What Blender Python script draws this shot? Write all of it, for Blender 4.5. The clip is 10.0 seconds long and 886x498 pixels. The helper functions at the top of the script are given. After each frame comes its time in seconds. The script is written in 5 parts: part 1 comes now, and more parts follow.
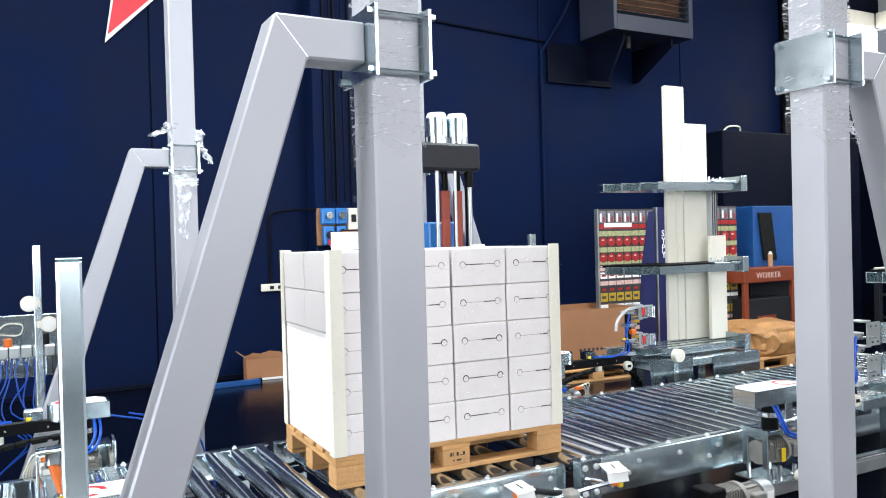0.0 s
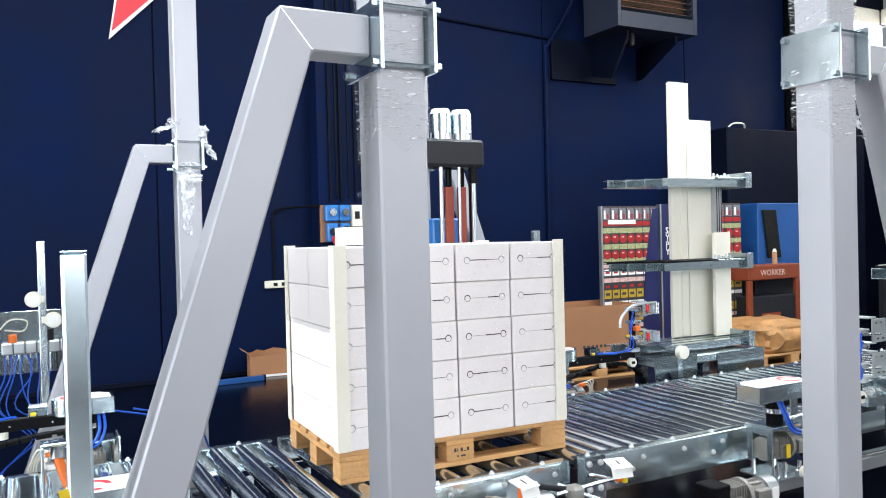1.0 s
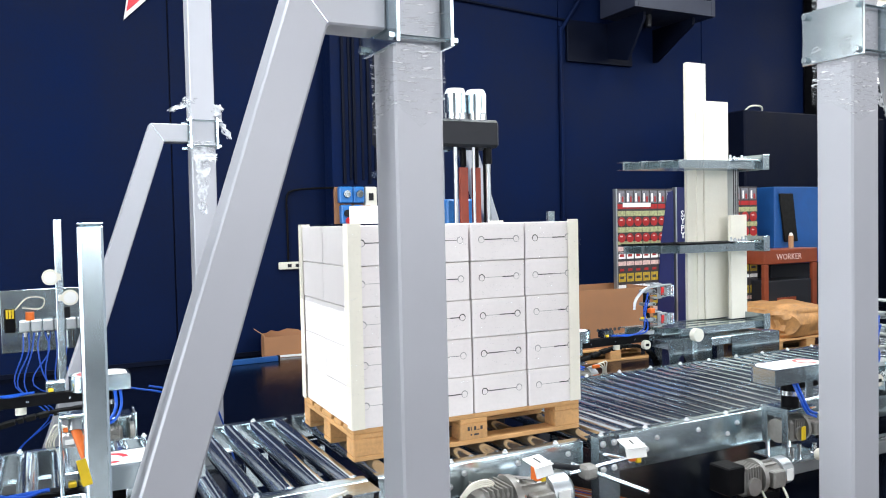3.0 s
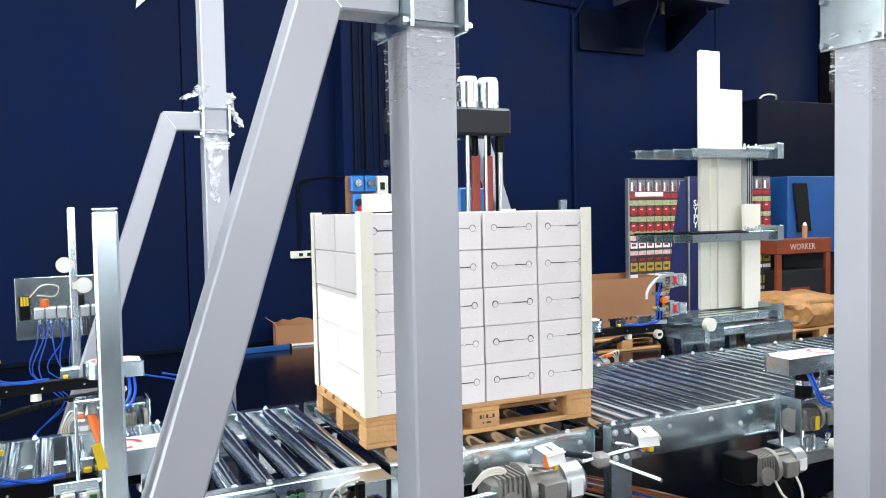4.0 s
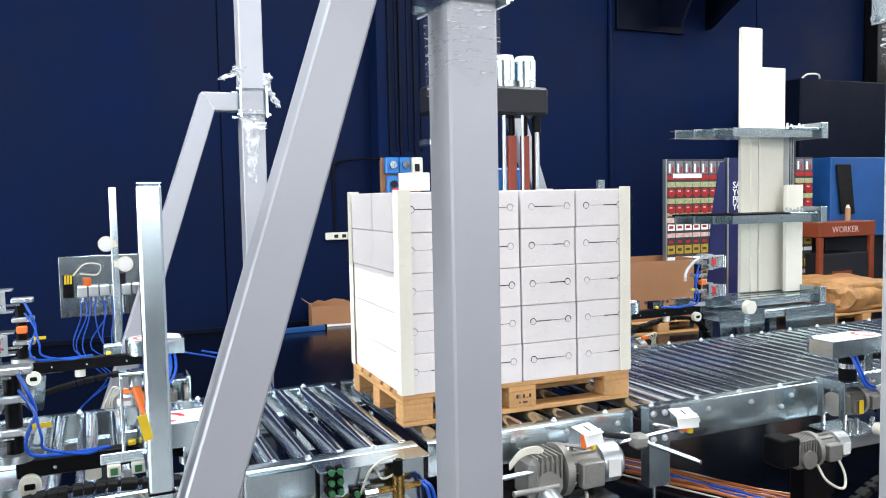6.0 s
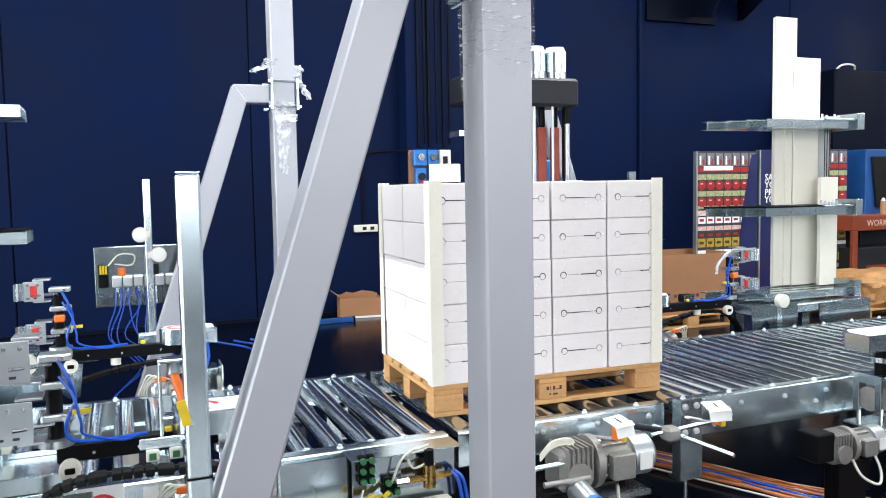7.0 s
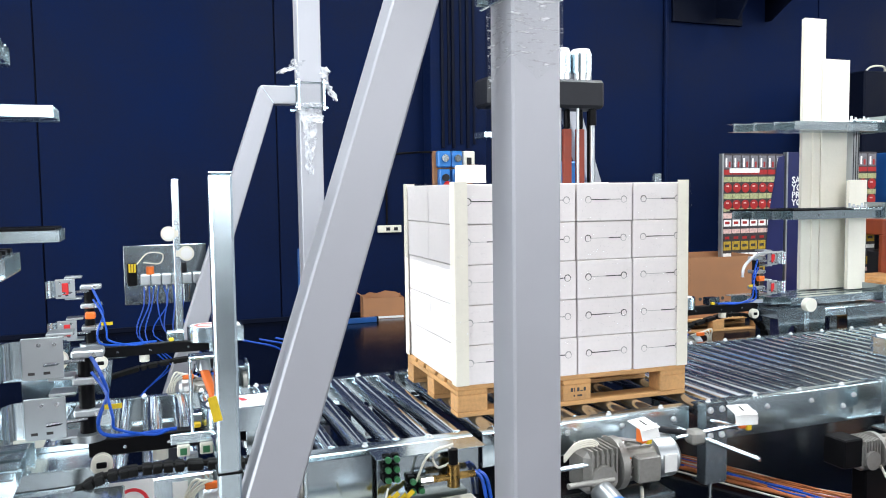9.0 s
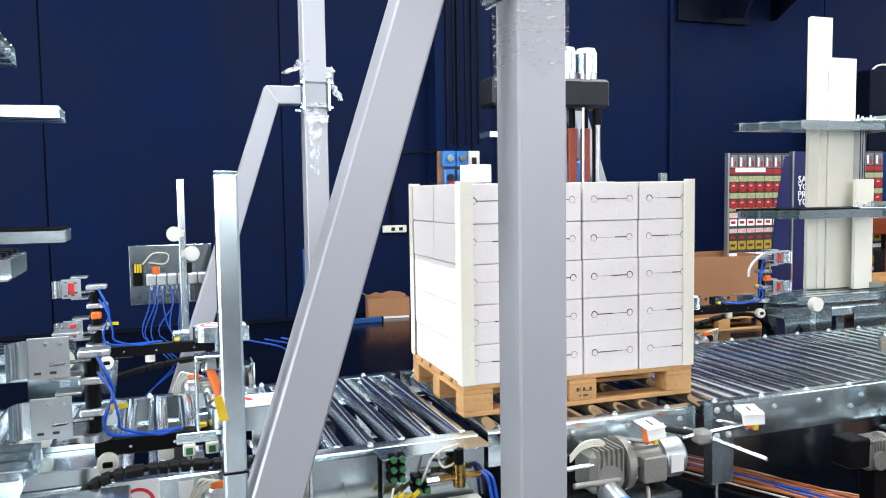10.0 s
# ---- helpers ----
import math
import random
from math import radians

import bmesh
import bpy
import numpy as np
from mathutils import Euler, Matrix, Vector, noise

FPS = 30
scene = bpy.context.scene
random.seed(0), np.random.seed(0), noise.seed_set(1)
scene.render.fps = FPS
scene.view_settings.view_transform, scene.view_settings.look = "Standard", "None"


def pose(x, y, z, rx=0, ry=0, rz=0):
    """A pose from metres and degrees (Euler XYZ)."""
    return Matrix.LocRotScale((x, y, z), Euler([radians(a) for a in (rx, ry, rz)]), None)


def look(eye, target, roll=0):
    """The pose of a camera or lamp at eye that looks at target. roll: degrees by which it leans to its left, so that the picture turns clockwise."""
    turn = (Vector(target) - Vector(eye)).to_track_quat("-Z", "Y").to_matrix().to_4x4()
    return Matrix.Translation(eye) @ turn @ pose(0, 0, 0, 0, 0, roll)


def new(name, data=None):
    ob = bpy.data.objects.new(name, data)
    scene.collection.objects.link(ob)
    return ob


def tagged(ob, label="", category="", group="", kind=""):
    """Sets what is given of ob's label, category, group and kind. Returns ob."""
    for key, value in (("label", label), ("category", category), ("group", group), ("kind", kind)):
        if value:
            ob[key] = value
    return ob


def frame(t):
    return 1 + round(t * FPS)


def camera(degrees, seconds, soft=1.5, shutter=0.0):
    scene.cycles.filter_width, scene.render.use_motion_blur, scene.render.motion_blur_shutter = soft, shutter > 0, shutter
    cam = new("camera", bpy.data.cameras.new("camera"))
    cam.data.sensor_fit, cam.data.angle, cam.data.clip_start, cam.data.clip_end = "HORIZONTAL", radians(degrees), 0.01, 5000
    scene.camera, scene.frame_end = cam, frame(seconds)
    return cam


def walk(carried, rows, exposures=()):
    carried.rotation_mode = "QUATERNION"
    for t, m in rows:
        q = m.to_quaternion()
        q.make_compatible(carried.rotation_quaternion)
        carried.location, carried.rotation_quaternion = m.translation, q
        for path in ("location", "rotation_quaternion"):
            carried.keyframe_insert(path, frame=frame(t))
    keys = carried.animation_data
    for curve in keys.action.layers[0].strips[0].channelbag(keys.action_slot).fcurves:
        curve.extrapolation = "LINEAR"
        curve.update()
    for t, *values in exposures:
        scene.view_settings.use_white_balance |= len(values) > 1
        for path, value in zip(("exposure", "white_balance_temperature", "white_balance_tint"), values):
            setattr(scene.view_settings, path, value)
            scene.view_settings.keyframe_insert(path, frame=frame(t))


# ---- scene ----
cam = camera(58.64, 10.0, soft=1.0)
PATH = [
    (0, pose(-1.1998, -3.2744, 1.5923, 89.314, 1.520, -28.343)),
    (0.5, pose(-1.1988, -3.2686, 1.5850, 89.333, 1.553, -28.251)),
    (1, pose(-1.2018, -3.2678, 1.5806, 89.172, 1.485, -28.109)),
    (1.5, pose(-1.2044, -3.2678, 1.5750, 88.923, 1.366, -27.926)),
    (2, pose(-1.2034, -3.2645, 1.5694, 88.640, 1.246, -27.712)),
    (2.5, pose(-1.2028, -3.2609, 1.5618, 88.367, 1.220, -27.461)),
    (4, pose(-1.2082, -3.2469, 1.5463, 87.342, 1.140, -26.375)),
    (4.5, pose(-1.2108, -3.2420, 1.5402, 87.012, 1.071, -25.946)),
    (5, pose(-1.2101, -3.2387, 1.5337, 86.720, 1.079, -25.436)),
    (5.5, pose(-1.2126, -3.2329, 1.5288, 86.462, 1.080, -24.827)),
    (7, pose(-1.2423, -3.2236, 1.5161, 85.740, 1.056, -22.070)),
    (7.5, pose(-1.2488, -3.2248, 1.5104, 85.622, 0.900, -21.375)),
    (8, pose(-1.2528, -3.2279, 1.5074, 85.635, 0.753, -20.957)),
    (8.5, pose(-1.2563, -3.2322, 1.5126, 85.721, 0.735, -20.676)),
    (9, pose(-1.2623, -3.2342, 1.5153, 85.852, 0.769, -20.447)),
    (9.5, pose(-1.2653, -3.2347, 1.5136, 85.931, 0.875, -20.233)),
    (10, pose(-1.2628, -3.2291, 1.5121, 85.875, 0.864, -20.097)),
]
walk(cam, PATH)

# ---- light ----
world = bpy.data.worlds.new("world")
scene.world = world
world.use_nodes = True
world.node_tree.nodes["Background"].inputs[0].default_value = (0.75, 0.85, 1.0, 1)
world.node_tree.nodes["Background"].inputs[1].default_value = 0.3
scene.view_settings.exposure = 0.0


def area(name, eye, target, sx, sy, watts, colour):
    lamp = bpy.data.lights.new(name, "AREA")
    lamp.shape, lamp.size, lamp.size_y, lamp.energy, lamp.color = "RECTANGLE", sx, sy, watts, colour
    ob = new(name, lamp)
    ob.matrix_world = look(eye, target)
    return ob


# daylight through the tall gate beside the camera, the window band behind it, and roof lights
area("gate_daylight", (-8.8, -1.0, 3.0), (0, 0.8, 1.2), 5.5, 4.6, 740, (0.86, 0.94, 1.0))
area("front_window_daylight", (2.2, -10.8, 3.75), (0.9, 0, 1.0), 11.0, 3.9, 690, (0.95, 0.965, 1.0))
area("roof_light", (-1.0, 0.2, 6.3), (-1.0, 0.2, 0), 0.5, 5.0, 350, (0.90, 0.96, 1.0))
area("roof_light", (3.6, 0.5, 6.3), (3.6, 0.5, 0), 0.8, 6.0, 480, (0.90, 0.96, 1.0))
area("roof_light", (8.6, 0.5, 6.3), (8.6, 0.5, 0), 1.6, 6.0, 430, (0.90, 0.96, 1.0))


# ---- materials ----
def material(name, colour, rough=0.5, metal=0.0, scale=8.0, vary=0.12, bump=0.0, fine=90.0, spec=0.5, rand=0.0, stretch=None, rv=0.3, detail=4.0):
    """Base colour with stains at a large scale, grain at a fine one, uneven gloss and slight relief."""
    m = bpy.data.materials.new(name)
    m.use_nodes = True
    n, l = m.node_tree.nodes, m.node_tree.links
    b = n["Principled BSDF"]
    co = n.new("ShaderNodeTexCoord")
    src = co.outputs["Object"]
    if stretch:
        mp = n.new("ShaderNodeMapping")
        mp.inputs["Scale"].default_value = stretch
        l.new(src, mp.inputs["Vector"])
        src = mp.outputs["Vector"]
    big, small = n.new("ShaderNodeTexNoise"), n.new("ShaderNodeTexNoise")
    for t, s, d in ((big, scale, detail), (small, fine, min(3.0, detail))):
        t.inputs["Scale"].default_value, t.inputs["Detail"].default_value = s, d
        l.new(src, t.inputs["Vector"])
    mix = n.new("ShaderNodeMath")
    mix.operation = "ADD"
    l.new(big.outputs["Fac"], mix.inputs[0])
    half = n.new("ShaderNodeMath")
    half.operation = "MULTIPLY"
    half.inputs[1].default_value = 0.5
    l.new(small.outputs["Fac"], half.inputs[0])
    l.new(half.outputs[0], mix.inputs[1])
    total = mix.outputs[0]
    if rand:
        info, rm = n.new("ShaderNodeObjectInfo"), n.new("ShaderNodeMath")
        rm.operation = "MULTIPLY_ADD"
        rm.inputs[1].default_value = rand
        l.new(info.outputs["Random"], rm.inputs[0])
        l.new(total, rm.inputs[2])
        total = rm.outputs[0]
    ramp = n.new("ShaderNodeValToRGB")
    lo, hi = [max(0.0, c * (1 - vary)) for c in colour], [min(1.0, c * (1 + vary)) for c in colour]
    ramp.color_ramp.elements[0].position, ramp.color_ramp.elements[1].position = 0.5, 1.0 + rand
    ramp.color_ramp.elements[0].color, ramp.color_ramp.elements[1].color = (*lo, 1), (*hi, 1)
    l.new(total, ramp.inputs["Fac"])
    l.new(ramp.outputs["Color"], b.inputs["Base Color"])
    mr = n.new("ShaderNodeMapRange")
    mr.inputs["From Min"].default_value, mr.inputs["From Max"].default_value = 0.45, 1.05
    mr.inputs["To Min"].default_value, mr.inputs["To Max"].default_value = max(0.02, rough * (1 - rv)), min(1.0, rough * (1 + rv))
    l.new(mix.outputs[0], mr.inputs["Value"])
    l.new(mr.outputs["Result"], b.inputs["Roughness"])
    b.inputs["Metallic"].default_value = metal
    b.inputs["Specular IOR Level"].default_value = spec
    if bump:
        bp = n.new("ShaderNodeBump")
        bp.inputs["Strength"].default_value, bp.inputs["Distance"].default_value = bump, 0.004
        l.new(mix.outputs[0], bp.inputs["Height"])
        l.new(bp.outputs["Normal"], b.inputs["Normal"])
    return m


M = {}
M["wall"] = material("navy_paint", (0.0014, 0.0071, 0.036), 0.7, 0, 0.9, 0.28, 0.12, 25, spec=0.10)
M["wall_dark"] = material("dark_navy_paint", (0.0016, 0.0034, 0.012), 0.6, 0, 1.5, 0.3, 0.1, 40, spec=0.10)
M["floor"] = material("dark_epoxy", (0.0018, 0.0030, 0.0080), 0.2, 0, 0.9, 0.4, 0.03, 30, spec=0.16)
M["ceiling"] = material("ceiling_panel", (0.10, 0.11, 0.13), 0.8, 0, 1.0, 0.1)
M["hall"] = material("pale_hall_wall", (0.42, 0.43, 0.45), 0.7, 0, 0.8, 0.15)
M["grey"] = material("grey_powder_coat", (0.41, 0.415, 0.45), 0.42, 0.1, 3.0, 0.05, 0.06, 400)
M["zinc"] = material("galvanised_steel", (0.63, 0.73, 0.77), 0.19, 0.95, 6.0, 0.06, 0.1, 14, rv=0.10, detail=1.0)
# darker zinc: on panel and cover plates the colour holds their dark reflections
M["zinc_dark"] = material("dark_galvanised_steel", (0.33, 0.38, 0.405), 0.15, 0.96, 6.0, 0.08, 0.1, 14, rv=0.10, detail=1.0)
M["roller"] = material("zinc_roller", (0.60, 0.665, 0.715), 0.15, 0.97, 2.0, 0.22, 0.0, 7, rand=0.3, rv=0.12, detail=1.0)
M["cast"] = material("cast_aluminium", (0.29, 0.28, 0.26), 0.48, 0.55, 6.0, 0.18, 0.05, 60, rv=0.12, detail=1.5)
M["alu"] = material("anodised_aluminium", (0.46, 0.485, 0.50), 0.36, 0.85, 3.0, 0.06, 0.0, 12, rv=0.10, detail=1.0)
M["steel"] = material("bright_steel", (0.74, 0.75, 0.76), 0.2, 1.0, 4.0, 0.06, 0.0, 15, rv=0.10, detail=1.0)
M["bolt"] = material("plated_bolt", (0.78, 0.79, 0.80), 0.42, 0.6, 12.0, 0.08)
M["black"] = material("black_anodised", (0.004, 0.004, 0.005), 0.45, 0.0, 9.0, 0.3, spec=0.10)
M["rubber"] = material("black_rubber", (0.006, 0.006, 0.006), 0.65, 0, 20.0, 0.3, 0.1, spec=0.2)
M["charcoal"] = material("charcoal_cover", (0.013, 0.014, 0.018), 0.45, 0.0, 5.0, 0.2, spec=0.25)
M["heater"] = material("blue_grey_enamel", (0.022, 0.026, 0.045), 0.45, 0.0, 3.0, 0.15, spec=0.3)
M["white"] = material("white_board", (0.80, 0.79, 0.77), 0.6, 0, 6.0, 0.03, 0.03, 120)
M["profile"] = material("cream_edge_board", (0.82, 0.775, 0.665), 0.55, 0, 4.0, 0.04, 0.02, 60)
M["carton"] = material("white_cardboard", (0.81, 0.757, 0.742), 0.6, 0, 5.0, 0.05, 0.08, 60, rand=0.05)
M["tab"] = material("grey_tab_edge", (0.36, 0.345, 0.335), 0.8, 0, 30.0, 0.3)
M["ink"] = material("dark_slit", (0.05, 0.045, 0.045), 0.9, 0, 30.0, 0.2)
M["kraft"] = material("brown_cardboard", (0.34, 0.16, 0.075), 0.8, 0, 4.0, 0.12, 0.08, 90)
M["kraft_in"] = material("brown_cardboard_inside", (0.42, 0.22, 0.11), 0.85, 0, 4.0, 0.12, 0.08, 90)
M["wood"] = material("pallet_wood", (0.44, 0.24, 0.095), 0.75, 0, 3.0, 0.35, 0.35, 25, rand=0.3, stretch=(1.2, 9.0, 9.0))
M["wood_end"] = material("pallet_block_wood", (0.46, 0.25, 0.10), 0.8, 0, 5.0, 0.35, 0.3, 60, rand=0.3)
M["paperbag"] = material("brown_wrapping_paper", (0.40, 0.20, 0.07), 0.6, 0, 7.0, 0.35, 0.6, 30)
M["blue"] = material("blue_hose", (0.004, 0.075, 0.47), 0.35, 0, 20.0, 0.1)
M["blue_box"] = material("blue_plastic", (0.02, 0.17, 0.50), 0.4, 0, 8.0, 0.15)
M["blue_cab"] = material("blue_sheet_metal", (0.009, 0.072, 0.25), 0.45, 0.1, 4.0, 0.2)
M["red"] = material("red_plastic", (0.62, 0.02, 0.02), 0.4, 0, 20.0, 0.1)
M["signred"] = material("red_sign_film", (0.68, 0.025, 0.04), 0.45, 0, 5.0, 0.06)
M["orange"] = material("orange_plastic", (0.80, 0.16, 0.015), 0.45, 0, 20.0, 0.1)
M["orange_steel"] = material("orange_sheet_metal", (0.20, 0.038, 0.012), 0.45, 0.1, 6.0, 0.2)
M["yellow"] = material("yellow_label", (0.75, 0.52, 0.01), 0.5, 0, 20.0, 0.1)
M["green"] = material("green_plastic", (0.03, 0.16, 0.06), 0.4, 0, 20.0, 0.2)
M["brass"] = material("brass", (0.50, 0.31, 0.10), 0.3, 1.0, 15.0, 0.2)
M["belt"] = material("red_brown_belt", (0.30, 0.055, 0.03), 0.6, 0, 12.0, 0.15, 0.05)
M["ivory"] = material("ivory_plastic", (0.75, 0.72, 0.62), 0.45, 0, 10.0, 0.05)
M["paper"] = material("white_paper", (0.82, 0.82, 0.80), 0.7, 0, 20.0, 0.04)
M["copperwire"] = material("orange_cable", (0.50, 0.16, 0.05), 0.5, 0, 20.0, 0.2)
M["navyprint"] = material("navy_print", (0.006, 0.011, 0.075), 0.4, 0, 3.0, 0.2)
M["print"] = material("dark_print", (0.035, 0.03, 0.035), 0.45, 0, 25.0, 0.6)
M["tomato"] = material("tomato_print", (0.33, 0.013, 0.013), 0.4, 0, 20.0, 0.3)
M["tagprint"] = material("ochre_print", (0.40, 0.27, 0.02), 0.5, 0, 30.0, 0.4)
M["pink"] = material("pale_print", (0.62, 0.42, 0.38), 0.5, 0, 30.0, 0.3)
M["leafprint"] = material("pale_green_print", (0.34, 0.36, 0.18), 0.5, 0, 30.0, 0.4)
M["print_grey"] = material("grey_print", (0.16, 0.16, 0.18), 0.45, 0, 30.0, 0.5)


def film_material(name, clarity, lo, hi, least, most, white_glints=False):
    m = bpy.data.materials.new(name)
    m.use_nodes = True
    n, l = m.node_tree.nodes, m.node_tree.links
    n.remove(n["Principled BSDF"])
    clear, gloss, mix = n.new("ShaderNodeBsdfTransparent"), n.new("ShaderNodeBsdfDiffuse" if white_glints else "ShaderNodeBsdfGlossy"), n.new("ShaderNodeMixShader")
    clear.inputs[0].default_value, gloss.inputs["Roughness"].default_value = (clarity, clarity, clarity, 1), 0.22
    gloss.inputs["Color"].default_value = (0.88, 0.89, 0.91, 1)
    co, wave, no, bp = n.new("ShaderNodeTexCoord"), n.new("ShaderNodeMapping"), n.new("ShaderNodeTexNoise"), n.new("ShaderNodeBump")
    wave.inputs["Scale"].default_value = (4, 4, 22)
    wave.inputs["Rotation"].default_value = (0.15, 0.12, 0)
    no.inputs["Scale"].default_value, no.inputs["Detail"].default_value = 5.0, 4.0
    l.new(co.outputs["Object"], wave.inputs["Vector"])
    l.new(wave.outputs["Vector"], no.inputs["Vector"])
    bp.inputs["Strength"].default_value, bp.inputs["Distance"].default_value = 0.9, 0.012
    l.new(no.outputs["Fac"], bp.inputs["Height"])
    l.new(bp.outputs["Normal"], gloss.inputs["Normal"])
    ramp = n.new("ShaderNodeMapRange")
    ramp.inputs["From Min"].default_value, ramp.inputs["From Max"].default_value = lo, hi
    ramp.inputs["To Min"].default_value, ramp.inputs["To Max"].default_value = least, most
    l.new(no.outputs["Fac"], ramp.inputs["Value"])
    l.new(ramp.outputs["Result"], mix.inputs["Fac"])
    l.new(clear.outputs[0], mix.inputs[1])
    l.new(gloss.outputs[0], mix.inputs[2])
    l.new(mix.outputs[0], n["Material Output"].inputs["Surface"])
    return m


def shred_material(name):
    """Crumpled whitish film: glossy white with clear patches."""
    m = bpy.data.materials.new(name)
    m.use_nodes = True
    n, l = m.node_tree.nodes, m.node_tree.links
    b = n["Principled BSDF"]
    b.inputs["Base Color"].default_value, b.inputs["Roughness"].default_value = (0.85, 0.87, 0.9, 1), 0.25
    no, mr = n.new("ShaderNodeTexNoise"), n.new("ShaderNodeMapRange")
    no.inputs["Scale"].default_value, no.inputs["Detail"].default_value = 17.0, 2.0
    mr.inputs["From Min"].default_value, mr.inputs["From Max"].default_value = 0.38, 0.62
    mr.inputs["To Min"].default_value, mr.inputs["To Max"].default_value = 0.22, 0.85
    l.new(n.new("ShaderNodeTexCoord").outputs["Object"], no.inputs["Vector"])
    l.new(no.outputs["Fac"], mr.inputs["Value"])
    l.new(mr.outputs["Result"], b.inputs["Alpha"])
    return m


def glow_material(name, colour, strength):
    m = bpy.data.materials.new(name)
    m.use_nodes = True
    b = m.node_tree.nodes["Principled BSDF"]
    b.inputs["Base Color"].default_value = (*colour, 1)
    b.inputs["Emission Color"].default_value, b.inputs["Emission Strength"].default_value = (*colour, 1), strength
    return m


# grey tint of the side film: its dimmer look beside glaring cartons, as colour
M["film"] = film_material("stretch_film", 0.84, 0.35, 0.8, 0.03, 0.14)
M["film_white"] = shred_material("crumpled_film")
M["film_front"] = film_material("clear_load_film", 0.99, 0.58, 0.78, 0.0, 0.10)
# white matt streaks stand in for the glints on the film's wrinkles
M["film_clear"] = film_material("clear_post_film", 0.985, 0.55, 0.67, 0.03, 0.75, True)
M["yard"] = glow_material("shaded_yard", (0.93, 0.97, 1.0), 1.2)
M["sky"] = glow_material("bright_daylight", (1.0, 0.99, 0.97), 3.5)


# ---- mesh helpers ----
def box(bm, x0, x1, y0, y1, z0, z1, bevel=0.0, turn=None):
    """An axis-aligned block, its edges broken by a bevel."""
    r = bmesh.ops.create_cube(bm, size=1.0)
    vs = r["verts"]
    m = Matrix.Translation(((x0 + x1) / 2, (y0 + y1) / 2, (z0 + z1) / 2)) @ Matrix.Diagonal((abs(x1 - x0), abs(y1 - y0), abs(z1 - z0), 1))
    bmesh.ops.transform(bm, matrix=m, verts=vs)
    if bevel:
        es = list({e for v in vs for e in v.link_edges})
        out = bmesh.ops.bevel(bm, geom=es, offset=bevel, segments=1, affect="EDGES", profile=0.5)
        vs = list({v for f in out["faces"] for v in f.verts} | {v for v in vs if v.is_valid})
    if turn is not None:
        bmesh.ops.transform(bm, matrix=turn, verts=vs)
    return bm


def cyl(bm, a, b, r, seg=14, r2=None):
    """A round bar from a to b."""
    a, b = Vector(a), Vector(b)
    d = b - a
    res = bmesh.ops.create_cone(bm, cap_ends=True, segments=seg, radius1=r, radius2=r if r2 is None else r2, depth=d.length)
    m = Matrix.Translation((a + b) / 2) @ d.to_track_quat("Z", "Y").to_matrix().to_4x4()
    bmesh.ops.transform(bm, matrix=m, verts=res["verts"])
    return bm


def prism(bm, outline, axis, lo, hi):
    """A closed outline pushed along an axis: 'x' takes (y, z) pairs, 'y' (x, z), 'z' (x, y)."""
    def place(p, d):
        return {"x": (d, p[0], p[1]), "y": (p[0], d, p[1]), "z": (p[0], p[1], d)}[axis]
    a = [bm.verts.new(place(p, lo)) for p in outline]
    b = [bm.verts.new(place(p, hi)) for p in outline]
    n = len(outline)
    bm.faces.new(a)
    bm.faces.new(b[::-1])
    for i in range(n):
        bm.faces.new((a[i], b[i], b[(i + 1) % n], a[(i + 1) % n]))
    bmesh.ops.recalc_face_normals(bm, faces=bm.faces[:])
    return bm


def smooth_path(points, steps=6):
    """A rounded line through the points."""
    p = [Vector(q) for q in points]
    p = [p[0] * 2 - p[1]] + p + [p[-1] * 2 - p[-2]]
    out = []
    for i in range(1, len(p) - 2):
        for k in range(steps):
            t = k / steps
            out.append(0.5 * ((2 * p[i]) + (p[i + 1] - p[i - 1]) * t + (2 * p[i - 1] - 5 * p[i] + 4 * p[i + 1] - p[i + 2]) * t * t + (3 * p[i] - p[i - 1] - 3 * p[i + 1] + p[i + 2]) * t ** 3))
    out.append(p[-2])
    return out


def hose(bm, points, r=0.005, seg=7, steps=6):
    """A round hose or cable along a rounded line."""
    line = smooth_path(points, steps)
    rings = []
    for i, c in enumerate(line):
        d = (line[min(i + 1, len(line) - 1)] - line[max(i - 1, 0)]).normalized()
        side = d.cross(Vector((0, 0, 1)))
        side = side.normalized() if side.length > 0.05 else Vector((1, 0, 0))
        up = side.cross(d).normalized()
        rings.append([bm.verts.new(c + r * (math.cos(a) * side + math.sin(a) * up)) for a in [2 * math.pi * k / seg for k in range(seg)]])
    for p, q in zip(rings, rings[1:]):
        for k in range(seg):
            bm.faces.new((p[k], p[(k + 1) % seg], q[(k + 1) % seg], q[k]))
    bm.faces.new(rings[0][::-1])
    bm.faces.new(rings[-1])
    return bm


def mesh_of(name, bm, mat, smooth=True):
    me = bpy.data.meshes.new(name)
    bmesh.ops.recalc_face_normals(bm, faces=bm.faces[:])
    bm.to_mesh(me)
    bm.free()
    me.materials.append(mat)
    if smooth:
        me.shade_smooth()
        me.set_sharp_from_angle(angle=radians(35))
    return me


def part(name, bm, mat, parent, label=""):
    ob = new(name, mesh_of(name, bm, mat))
    ob.parent = parent
    if label:
        ob["label"] = label
    return ob


def thing(name, at, label, category, group="", kind="", turn=0.0):
    ob = new(name)
    ob.matrix_world = pose(*at, 0, 0, turn)
    ob.empty_display_size = 0.05
    return tagged(ob, label, category, group, kind)


def solid(name, bm, mat, label, category="", group="", kind=""):
    return tagged(new(name, mesh_of(name, bm, mat)), label, category, group, kind)


def B():
    return bmesh.new()


def bx(*a, **k):
    return box(B(), *a, **k)


